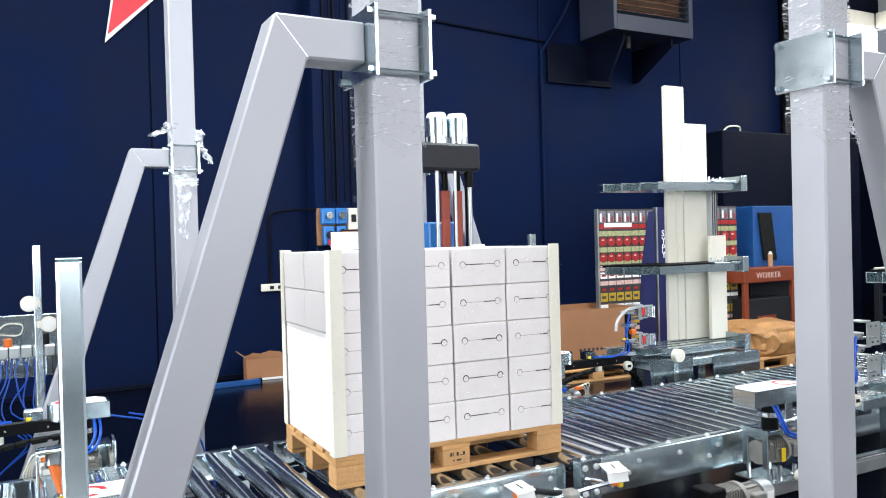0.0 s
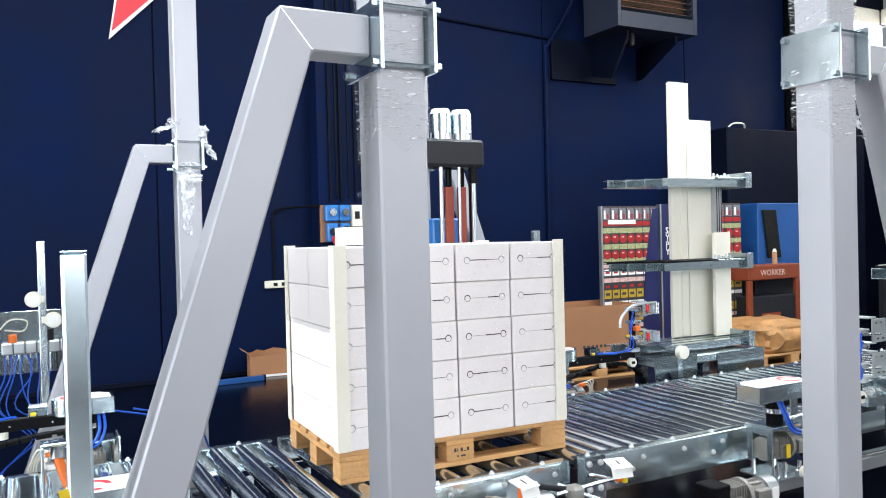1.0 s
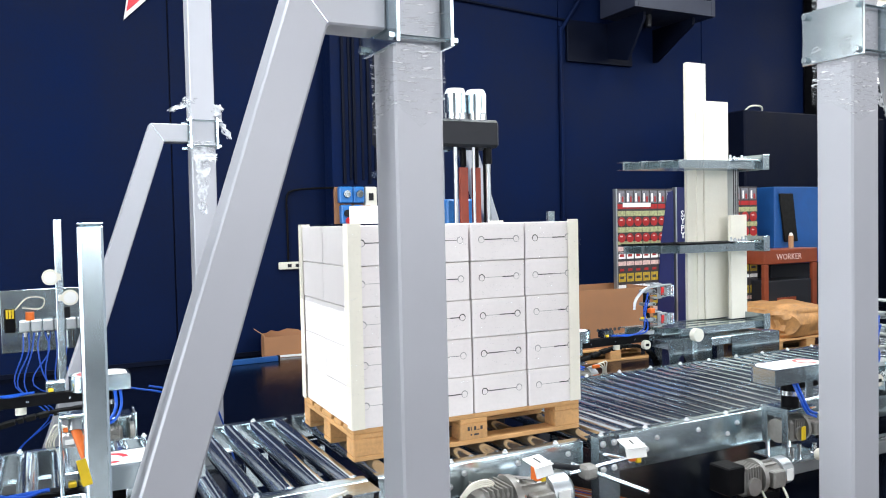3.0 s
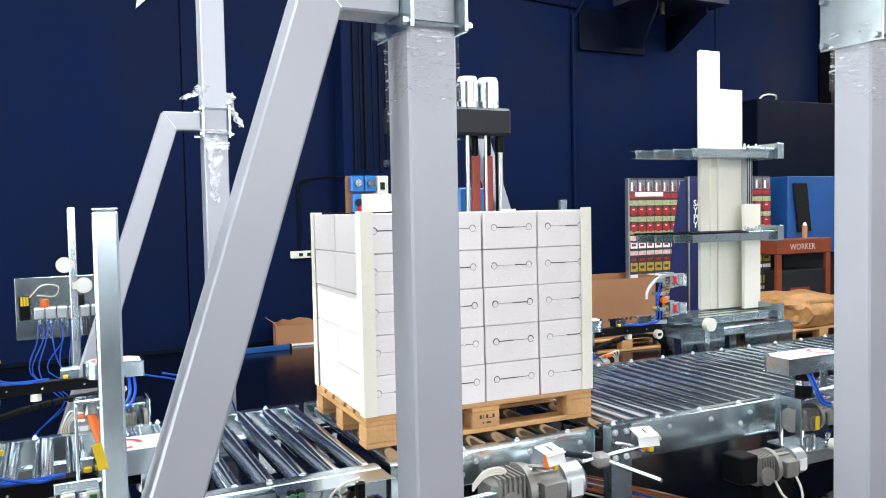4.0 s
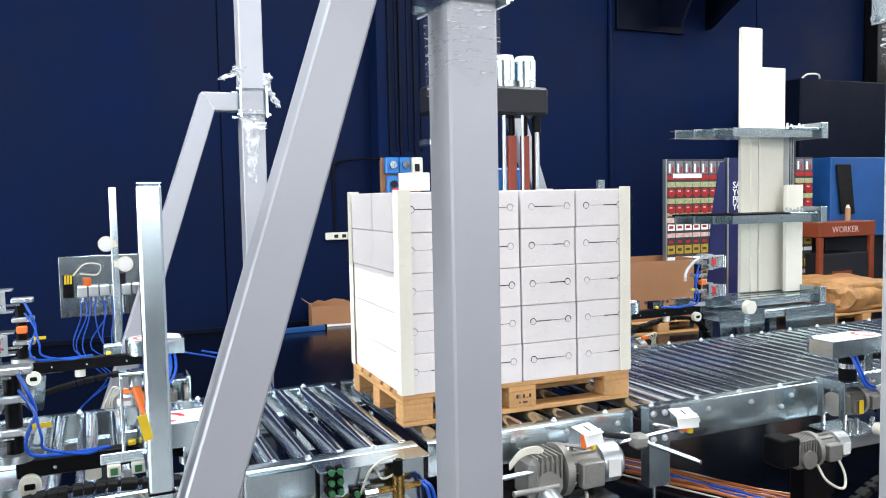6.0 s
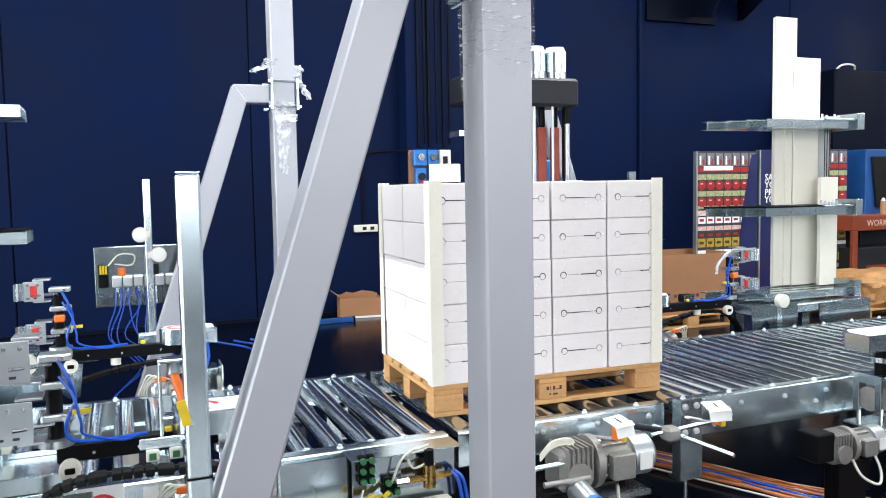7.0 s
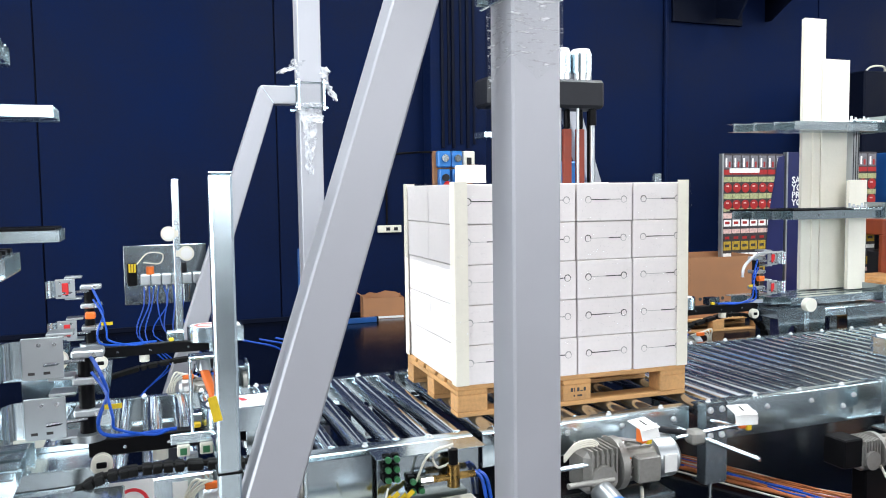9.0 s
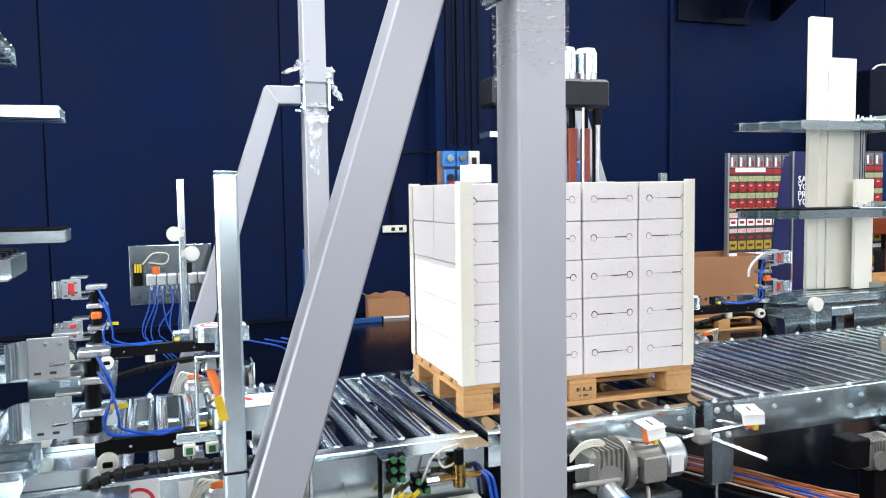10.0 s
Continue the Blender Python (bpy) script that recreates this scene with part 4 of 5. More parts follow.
guide_beam(1.6, 5.0, 1.32, 0.285, "aluminium guide beam behind the outfeed conveyor")


def cable_chain(points, label, colour="rubber"):
    """A link chain that carries cables."""
    t = thing("cable_chain", points[0], label, "cable chain", "cable chains")
    line = smooth_path(points, 14)
    o = Vector(points[0])
    d, want = 0.0, 0.0
    for p, q in zip(line, line[1:]):
        d += (q - p).length
        if d >= want:
            want += 0.034
            m = Matrix.Translation(p - o) @ (q - p).to_track_quat("X", "Z").to_matrix().to_4x4()
            part("link", box(B(), -0.014, 0.014, -0.028, 0.028, -0.013, 0.013, 0.003, turn=m), M[colour], t)
    bm = B()
    hose(bm, [Vector(p) - o + Vector((0, 0, 0.004)) for p in points], 0.011, 7, 10)
    part("cable", bm, M["rubber"], t)
    return t


cable_chain([(-1.5, -0.6, 0.42), (-1.53, -0.6, 0.52), (-1.5, -0.6, 0.60), (-1.4, -0.6, 0.642), (-1.2, -0.6, 0.645), (-0.9, -0.6, 0.62)], "black plastic cable chain curving up to the arm")
cable_chain([(-2.0, 1.42, 0.36), (-1.5, 1.42, 0.52), (-1.2, 1.42, 0.58), (-0.85, 1.42, 0.60)], "black cable chain behind the infeed conveyor")
cable_chain([(1.75, -0.8, 0.06), (2.0, -0.82, 0.2), (2.3, -0.82, 0.2), (2.5, -0.82, 0.02)], "black cable chain with orange cables on the floor")
cable_chain([(2.35, 1.5, 0.5), (2.7, 1.52, 0.56), (2.95, 1.5, 0.55), (3.1, 1.5, 0.42), (3.12, 1.5, 0.2)], "black cable chain behind the outfeed conveyor")

# ---- pusher head behind the load ----
head = thing("pusher_head", (0.79, 1.42, 0), "charcoal lifting head with two silver motors on steel rods", "machine head")
bm = bx(0, 0.86, 0, 0.24, 2.06, 2.25, 0.02)
part("housing", bm, M["charcoal"], head)
for x in (0.2, 0.58, 0.74):
    m = part("motor", rod((x, 0.12, 2.30), (x, 0.12, 2.43), 0.075, 24), M["zinc"], head, "silver cylindrical motor")
    part("flange", rod((x, 0.12, 2.25), (x, 0.12, 2.30), 0.066, 16), M["steel"], m)
    # white colour paints the bright reflection on the metal motor top
    part("cap", rod((x, 0.12, 2.43), (x, 0.12, 2.465), 0.075, 24, 0.06), M["white"], m)
    for a in range(0, 360, 60):
        part("rib", bx(-0.005, 0.005, 0.062, 0.074, 2.25, 2.33, turn=Matrix.Translation((x, 0.12, 0)) @ Matrix.Rotation(radians(a), 4, "Z")), M["alu"], m)
for x, y, r, mt in ((0.05, 0.05, 0.012, "black"), (0.53, 0.04, 0.017, "steel"), (0.66, 0.02, 0.012, "steel"), (0.79, 0.05, 0.02, "steel"), (0.84, 0.18, 0.016, "black"), (0.47, 0.18, 0.014, "black")):
    part("guide_rod", rod((x, y, 0.55), (x, y, 2.06), r * 0.85, 12), M["alu" if mt == "steel" else mt], head)
part("sleeve", rod((0.79, 0.05, 1.95), (0.79, 0.05, 2.06), 0.027, 12), M["black"], head)
for x in (0.6, 0.7):
    part("belt", bx(x, x + 0.06, 0.1, 0.13, 0.55, 1.93, 0.003), M["belt"], head, "red-brown lifting belt")
    part("belt_clamp", bx(x + 0.012, x + 0.048, 0.095, 0.135, 1.93, 2.06, 0.008), M["black"], head)
part("side_tray", bx(-0.06, 0.1, -0.08, 0.1, 1.85, 1.89, 0.004), M["zinc"], head)
part("signal_lamp", rod((0.04, 0.0, 1.95), (0.04, 0.0, 2.03), 0.014, 10), M["orange"], head, "small orange signal lamp")
part("signal_base", rod((0.04, 0.0, 1.89), (0.04, 0.0, 1.95), 0.016, 10), M["black"], head)
part("base", bx(0, 0.86, 0.0, 0.24, 0, 0.55, 0.01), M["charcoal"], head)
solid("crate", bx(1.40, 1.68, 1.75, 1.95, 1.2, 1.72, 0.012), M["blue_box"], "blue plastic case behind the load", "case")
solid("case_stand", bx(1.34, 1.72, 1.7, 1.97, 0, 1.199, 0.01), M["charcoal"], "dark stand below a blue case", "stand")
solid("small_post", bx(1.718, 1.766, 0.95, 0.98, 0.0, 1.612, 0.002), M["zinc"], "thin galvanised sensor post behind the load", "post")

# ---- uprights and pneumatic panel beside the infeed ----
up = thing("guard_post", (-1.097, -1.19, 0), "galvanised rectangular guard post", "post")
part("tube", bx(-0.026, 0.03, -0.035, 0.035, 0.012, 1.568, 0.006), M["zinc"], up)
part("cap", bx(-0.0265, 0.0305, -0.0355, 0.0355, 1.5682, 1.572, 0.001), M["zinc_dark"], up)
part("foot_plate", bx(-0.07, 0.07, -0.07, 0.07, 0, 0.0118), M["zinc_dark"], up)
part("cable_tie", bx(-0.029, 0.033, -0.038, 0.038, 0.812, 0.818), M["black"], up, "black cable tie")
tagm = part("label_tag", bx(-0.011, 0.011, -0.0015, 0.0015, -0.032, 0.032, 0.0005, turn=Matrix.Translation((-0.03, -0.042, 0.985)) @ Matrix.Rotation(radians(-12), 4, "Y")), M["yellow"], up, "yellow cable tag")
sw = thing("switch_unit", (-1.175, -0.95, 0.86), "aluminium bracket with an orange connector", "switch")
bm = B()
box(bm, 0, 0.008, -0.03, 0.03, 0, 0.2, 0.002)
box(bm, 0.078, 0.086, -0.03, 0.03, 0, 0.2, 0.002)
box(bm, 0, 0.086, -0.03, 0.03, 0.2, 0.21, 0.002)
part("frame", bm, M["zinc"], sw)
part("connector", rod((0.04, -0.02, 0.17), (0.062, -0.05, 0.10), 0.0125, 14), M["orange"], sw, "orange round connector")
part("socket", rod((0.04, 0.0, 0.2), (0.04, -0.02, 0.165), 0.018, 14), M["alu"], sw)
part("plate", bx(-0.055, 0.09, -0.035, -0.025, -0.03, 0.0, 0.002), M["zinc"], sw)
part("arm", bx(0.05, 0.075, -0.2, -0.02, -0.024, -0.006), M["zinc"], sw)
for x in (-0.04, 0.02):
    s = part("button", bx(x, x + 0.034, -0.05, -0.036, -0.06, -0.028, 0.003), M["ivory"], sw, "square white push button")
    part("key", bx(x + 0.008, x + 0.026, -0.054, -0.0505, -0.054, -0.036), M["green"], s)
bm = B()
hose(bm, [(0.06, -0.05, 0.09), (0.075, -0.06, 0.02), (0.085, -0.06, -0.06), (0.08, -0.05, -0.2), (0.09, -0.05, -0.5)], 0.0055)
part("cable", bm, M["black"], sw)

rodp = thing("reflector_post", (-1.1, 2.15, 0), "slim galvanised post with two round white reflectors", "post")
part("profile", bx(-0.022, 0.022, -0.02, 0.02, 0, 1.62, 0.003), M["zinc"], rodp)
for dx, z in ((-0.05, 1.27), (0.055, 1.14)):
    r = part("reflector", rod((dx, -0.045, z), (dx, -0.022, z), 0.048, 22), M["ivory"], rodp, "round white reflector")
    part("lens", rod((dx, -0.048, z), (dx, -0.0455, z), 0.036, 22), M["white"], r)
    part("holder", bx(min(dx, 0) - 0.01, max(dx, 0) + 0.01, -0.0215, -0.0205, z - 0.02, z + 0.02), M["ivory"], r)
pn = thing("pneumatic_panel", (-1.43, 2.3, 0), "galvanised back plate with pneumatic valves and blue hoses", "valve panel")
part("plate", bx(0, 0.52, 0.0, 0.006, 0.80, 1.19, 0.002), M["zinc_dark"], pn, "galvanised mounting plate")
part("stand", bx(0.3, 0.36, 0.0065, 0.05, 0, 1.1), M["zinc_dark"], pn)
for i in range(6):
    u = part("valve", bx(0.10 + i * 0.065, 0.16 + i * 0.065, -0.06, -0.001, 0.93, 1.0, 0.006), M["alu"], pn, "silver valve block")
    part("fitting", rod((0.13 + i * 0.065, -0.03, 0.9), (0.13 + i * 0.065, -0.03, 0.929), 0.012, 8), M["steel"], u)
part("filter_bowl", rod((0.38, -0.04, 0.82), (0.38, -0.04, 0.929), 0.027, 16), M["zinc_dark"], pn)
part("regulator", rod((0.16, -0.03, 1.001), (0.16, -0.03, 1.05), 0.025, 12), M["orange"], pn, "orange regulator knob")
part("gauge", rod((0.36, -0.02, 1.001), (0.36, -0.02, 1.07), 0.03, 12), M["charcoal"], pn)
part("coil_block", bx(0.02, 0.08, -0.05, -0.001, 0.93, 1.08, 0.006), M["black"], pn)
for k in range(3):
    part("wire_plug", bx(0.03 + k * 0.016, 0.042 + k * 0.016, -0.062, -0.051, 1.02, 1.075), M["yellow"], pn)
bm = B()
hose(bm, [(0.08, -0.05, 1.07), (0.15, -0.04, 1.14), (0.24, -0.03, 1.13), (0.22, -0.03, 1.07), (0.12, -0.04, 1.08)], 0.004)
part("wire", bm, M["ivory"], pn)
rg = random.Random(7)
for k in range(9):
    x = 0.12 + k * 0.03
    bm = B()
    hose(bm, [(x, -0.03, 0.92), (x + rg.uniform(-.02, .02), -0.05, 0.8), (x + rg.uniform(-.08, .12), -0.08, 0.6), (x + rg.uniform(-.1, .3), -0.12, 0.42), (x + rg.uniform(-.1, .5), -0.2, 0.2), (x + rg.uniform(-.2, .8), -0.2, 0.02)], 0.0042)
    part("hose", bm, M["blue"], pn, "bright blue air hose")
for k in range(3):
    bm = B()
    hose(bm, [(-0.75 + k * 0.1, 1.7, 0.62), (-0.5 + k * 0.1, 1.8, 0.52), (-0.35 + k * 0.08, 1.9, 0.3), (-0.3 + k * 0.1, 2.0, 0.01)], 0.006)
    solid("air_hose", bm, M["blue"], "blue air hose hanging to the floor", "hose", "loose hoses")

# ---- drives in front of the conveyor ----
drive = thing("conveyor_drive", (0.50, -0.45, 0), "large cast gear motor under the conveyor front", "gear motor")
gear_motor(drive, (0.02, 0, 0.375), 1.35, 1)
part("mount", bx(-0.18, 0.3, -0.05, 0.1, 0.2, 0.225, 0.004), M["zinc_dark"], drive)
part("mount_leg", bx(-0.1, -0.05, 0.0, 0.05, 0, 0.2, 0.004), M["zinc_dark"], drive)
part("mount_leg", bx(0.2, 0.25, 0.0, 0.05, 0, 0.2, 0.004), M["zinc_dark"], drive)
part("shaft_cap", rod((-0.09, -0.09, 0.30), (-0.09, -0.19, 0.27), 0.05, 20), M["alu"], drive)
part("cap_lid", rod((-0.09, -0.191, 0.27), (-0.09, -0.21, 0.265), 0.052, 20), M["blue_box"], drive, "pale blue cap")
part("tie_bar", rod((-0.35, -0.06, 0.40), (0.0, -0.06, 0.41), 0.011, 12), M["zinc"], drive)
part("side_bar", rod((-0.25, -0.1, 0.345), (-0.04, -0.1, 0.345), 0.012, 12), M["cast"], drive)
bm = B()
for k in range(4):
    hose(bm, [(-0.2, 0.02, 0.40 + k * 0.008), (-0.17, -0.02, 0.46 + k * 0.008), (-0.1, -0.03, 0.47 + k * 0.008), (-0.05, 0.0, 0.42 + k * 0.008), (-0.12, 0.02, 0.37)], 0.0045)
part("cable_coil", bm, M["ivory"], drive, "coil of pale cable")
bm = B()
hose(bm, [(0.12, -0.06, 0.28), (0.11, -0.08, 0.2), (0.08, -0.09, 0.12), (0.02, -0.1, 0.02)], 0.008)
part("cable", bm, M["ivory"], drive)


def photocell(x, y, z, label, turn):
    t = thing("photocell", (x, y, z), label, "photocell", "photocells", turn=turn)
    part("hood", bx(-0.05, 0.05, -0.045, 0.045, 0.05, 0.055, 0.001, turn=Matrix.Rotation(radians(14), 4, "X")), M["paper"], t, "white sheet hood")
    part("side", bx(-0.05, 0.05, -0.055, -0.05, -0.02, 0.04, 0.001, turn=Matrix.Rotation(radians(-18), 4, "X")), M["paper"], t)
    part("slot", bx(-0.004, 0.004, -0.02, 0.025, 0.0555, 0.057, 0, turn=Matrix.Rotation(radians(14), 4, "X")), M["ink"], t)
    part("sensor", bx(-0.012, 0.018, -0.02, 0.02, -0.03, 0.04, 0.004), M["orange"], t, "orange sensor")
    part("plug", bx(0.02, 0.045, -0.02, 0.0, -0.04, 0.0, 0.004), M["yellow"], t, "yellow plug")
    part("stem", rod((0, 0.0, -0.03), (-0.02, 0.2, -0.06), 0.012, 10), M["steel"], t)
    return t


photocell(0.61, -0.52, 0.50, "white hooded photocell with orange sensor above the drive", 12)
photocell(1.10, -0.54, 0.51, "white hooded photocell on a steel rod", -10)
sr = thing("sensor_rod", (0.85, -0.5, 0.46), "crossed steel rods with a cast clamp", "sensor bracket")
part("rod", rod((-0.05, 0, 0.0), (0.26, -0.05, 0.04), 0.009, 12), M["zinc"], sr)
part("rod", rod((0.02, 0.08, 0.01), (0.14, -0.28, -0.03), 0.010, 12), M["zinc"], sr)
part("clamp", bx(0.0, 0.07, -0.05, 0.02, -0.03, 0.03, 0.012), M["cast"], sr, "cast clamp")
part("rod", rod((-0.15, 0.12, 0.03), (0.02, 0.0, 0.01), 0.014, 12), M["charcoal"], sr)

vp = thing("valve_terminal", (-0.50, -0.33, 0.08), "galvanised plate with green connectors and a brass regulator", "valve terminal")
part("plate", bx(0.03, 0.46, 0, 0.008, 0.2, 0.405, 0.002), M["zinc_dark"], vp)
part("lip", bx(0.02, 0.48, -0.035, 0.1, 0.4055, 0.411, 0.002), M["zinc"], vp, "folded galvanised lip above the plate")
for k in range(3):
    part("plate_hole", rod((0.24 + k * 0.04, -0.0005, 0.37 - 0.03 * k), (0.24 + k * 0.04, -0.002, 0.37 - 0.03 * k), 0.006, 10), M["ink"], vp)
for i in range(2):
    for j in range(3):
        q = part("connector", bx(0.05 + i * 0.035, 0.08 + i * 0.035, -0.03, -0.001, 0.31 + j * 0.04, 0.343 + j * 0.04, 0.004), M["black"], vp)
        part("plug", rod((0.065 + i * 0.035, -0.031, 0.326 + j * 0.04), (0.065 + i * 0.035, -0.048, 0.326 + j * 0.04), 0.012, 12), M["green"], q, "green round plug")
for i in range(2):
    for j in range(2):
        q = part("connector", bx(0.15 + i * 0.035, 0.18 + i * 0.035, -0.03, -0.001, 0.25 + j * 0.04, 0.283 + j * 0.04, 0.004), M["black"], vp)
        part("plug", rod((0.165 + i * 0.035, -0.031, 0.266 + j * 0.04), (0.165 + i * 0.035, -0.048, 0.266 + j * 0.04), 0.012, 12), M["green"], q, "green round plug")
for k in range(4):
    part("tag", bx(-0.028, 0.028, -0.056, -0.052, -0.009, 0.009, turn=Matrix.Translation((0.05 + k * 0.03, 0, 0.25 + 0.01 * (k % 2))) @ Matrix.Rotation(radians(-38), 4, "Y")), M["yellow"], vp, "yellow cable tag")
rgx = 0.33
part("regulator", rod((rgx, -0.05, 0.27), (rgx, -0.05, 0.36), 0.025, 18), M["brass"], vp, "brass pressure regulator")
part("regulator_cap", rod((rgx, -0.05, 0.361), (rgx, -0.05, 0.42), 0.019, 14), M["black"], vp)
part("fitting", rod((rgx - 0.09, -0.05, 0.31), (rgx + 0.09, -0.05, 0.31), 0.014, 10), M["brass"], vp)
part("coupling", rod((rgx - 0.14, -0.05, 0.31), (rgx - 0.09, -0.05, 0.31), 0.02, 8), M["steel"], vp)
bm = B()
for k in range(2):
    hose(bm, [(rgx + 0.09 + k * 0.015, -0.05, 0.32), (rgx + 0.12 + k * 0.02, -0.06, 0.28), (rgx + 0.14 + k * 0.02, -0.07, 0.16), (rgx + 0.17 + k * 0.02, -0.07, 0.02)], 0.008)
part("hose", bm, M["blue"], vp, "blue air hoses")
bm = B()
hose(bm, [(0.18, -0.03, 0.3), (0.22, -0.05, 0.4), (0.3, -0.04, 0.43), (0.34, -0.04, 0.38), (0.27, -0.04, 0.35), (0.25, -0.04, 0.41), (0.33, -0.05, 0.44)], 0.005)
part("cable", bm, M["ivory"], vp)
bm = B()
hose(bm, [(0.06, -0.05, 0.3), (0.02, -0.08, 0.22), (-0.06, -0.08, 0.2), (-0.1, -0.06, 0.28)], 0.004)
part("cable", bm, M["ivory"], vp)
bm = B()
for k in range(5):
    hose(bm, [(0.52 + k * 0.01, 0.0, 0.44), (0.6 + k * 0.012, -0.02, 0.4), (0.66 + k * 0.012, 0.0, 0.28), (0.68 + k * 0.02, 0.02, 0.1), (0.7 + k * 0.03, 0.0, 0.02)], 0.006)
part("cable", bm, M["black"], vp, "bundle of black cables")
part("duct", bx(-0.2, 0.42, -0.10, -0.02, 0.15, 0.22, 0.006), M["ivory"], vp, "grey-white cable duct")
part("duct_leg", bx(-0.1, -0.05, -0.08, -0.03, -0.08, 0.15), M["zinc_dark"], vp)
part("duct_leg", bx(0.3, 0.35, -0.08, -0.03, -0.08, 0.15), M["zinc_dark"], vp)

td = thing("track_drive", (1.72, -0.62, 0), "cast gear motor of the arm track beside the conveyor", "gear motor")
gear_motor(td, (0.06, 0, 0.32), 1.0, 1)
part("end_block", bx(-0.16, -0.052, -0.05, 0.07, 0.27, 0.40, 0.006), M["black"], td, "black end block")
part("stand", bx(-0.02, 0.16, -0.04, 0.04, 0.0, 0.24, 0.006), M["black"], td)
bm = B()
hose(bm, [(0.14, -0.06, 0.33), (0.17, -0.1, 0.22), (0.14, -0.12, 0.16), (0.06, -0.1, 0.2), (0.04, -0.06, 0.27)], 0.006)
part("cable", bm, M["ivory"], td, "loop of pale cable")

wp = thing("warning_plate", (-1.402, -0.42, 0.06), "white warning sign with a red prohibition ring on a drive box", "warning sign")
part("box", bx(-0.02, 0.32, 0.0, 0.12, -0.06, 0.49, 0.006), M["zinc"], wp, "galvanised drive box")
part("sheet", bx(-0.02, 0.12, -0.004, -0.001, 0.36, 0.495), M["paper"], wp, "white sign sheet")
bm = B()
n = 28
for k in range(n):
    a, b = 2 * math.pi * k / n, 2 * math.pi * (k + 1) / n
    o = [(0.05 + r * math.cos(q), -0.0055, 0.415 + r * math.sin(q)) for q, r in ((a, 0.055), (b, 0.055), (b, 0.043), (a, 0.043))]
    bm.faces.new([bm.verts.new(p) for p in o])
box(bm, -0.046, 0.046, -0.006, -0.005, -0.006, 0.006, turn=Matrix.Translation((0.05, 0, 0.415)) @ Matrix.Rotation(radians(40), 4, "Y"))
part("ring", bm, M["signred"], wp, "red prohibition ring")
part("symbol", bx(0.03, 0.07, -0.0048, -0.0042, 0.40, 0.43), M["ink"], wp)
part("barcode", bx(0.18, 0.23, -0.004, -0.001, 0.4, 0.47), M["paper"], wp)
part("cap", rod((0.25, 0.05, 0.5), (0.25, 0.05, 0.55), 0.02, 12), M["alu"], wp)

floor_rng = random.Random(11)
for k in range(24):
    o = floor_rng.uniform(-0.13, 0.13)
    zc = 0.012 + 0.007 * (k % 4)
    bm = B()
    hose(bm, [(x + o * 0.8 + floor_rng.uniform(-.03, .03), y + o * 0.35, zc) for x, y in ((1.22, 0.62), (1.42, 0.25), (1.55, -0.03), (1.66, -0.29), (1.79, -0.52), (1.98, -0.86), (2.2, -1.3))], floor_rng.choice((0.005, 0.006, 0.009)))
    solid("floor_cable", bm, M[("copperwire", "ivory", "copperwire", "copperwire", "rubber", "ivory", "copperwire", "blue")[k % 8]], "loose cable lying on the dark floor", "cable", "cables on the floor")

# ---- behind the outfeed ----
def floor_pallet(x, y, L, W, turn, label):
    t = thing("pallet", (x, y, 0), label, "pallet", turn=turn)
    for yy in (0.05, W / 2, W - 0.05):
        part("bottom_board", bx(0, L, yy - 0.05, yy + 0.05, 0, 0.022, 0.003), M["wood"], t)
        for xx in (0.07, L / 2, L - 0.07):
            part("block", bx(xx - 0.07, xx + 0.07, yy - 0.05, yy + 0.05, 0.0222, 0.1, 0.004), M["wood_end"], t)
    for xx in (0.07, L / 2, L - 0.07):
        part("cross_board", bx(xx - 0.07, xx + 0.07, 0, W, 0.1002, 0.122, 0.003), M["wood_end"], t)
    for k in range(5):
        yy = 0.06 + k * (W - 0.12) / 4
        part("top_board", bx(0, L, yy - 0.06, yy + 0.06, 0.1222, 0.144, 0.003), M["wood"], t)
    return t


floor_pallet(3.75, 3.55, 1.2, 0.8, -4, "wooden pallet below a brown carton")
floor_pallet(6.1, 2.9, 1.2, 0.9, 0, "wooden pallet below a paper-wrapped bundle")
ct = thing("open_carton", (3.8, 3.6, 0.146), "large open brown cardboard box on a pallet", "carton", turn=-4)
for a in ((0, 1.1, 0, 0.006), (0, 1.1, 0.694, 0.7), (0, 0.006, 0.0062, 0.6938), (1.094, 1.1, 0.0062, 0.6938)):
    part("side_wall", bx(*a, 0, 0.64), M["kraft"], ct)
part("bottom", bx(0.007, 1.093, 0.007, 0.693, 0, 0.006), M["kraft_in"], ct)
for i in range(6):
    part("symbol", rod((0.36 + i * 0.055, -0.0005, 0.2), (0.36 + i * 0.055, -0.003, 0.2), 0.019, 12), M["ink"], ct, "small dark printed handling symbol")
bag = B()
bmesh.ops.create_icosphere(bag, subdivisions=4, radius=1.0)
for v in bag.verts:
    p = v.co.copy()
    q = Vector([math.copysign(abs(c) ** 0.55, c) for c in p])
    d = 1 + 0.12 * noise.noise(p * 2.3) + 0.08 * noise.noise(p * 6) + 0.03 * noise.noise(p * 15)
    v.co = Vector((q.x * 0.62 * d, q.y * 0.46 * d, max(q.z, -0.75) * 0.2 * d))
bo = solid("paper_sack", bag, M["paperbag"], "crumpled brown paper sack lying on a pallet", "sack")
bo.location = (6.72, 3.35, 0.30)


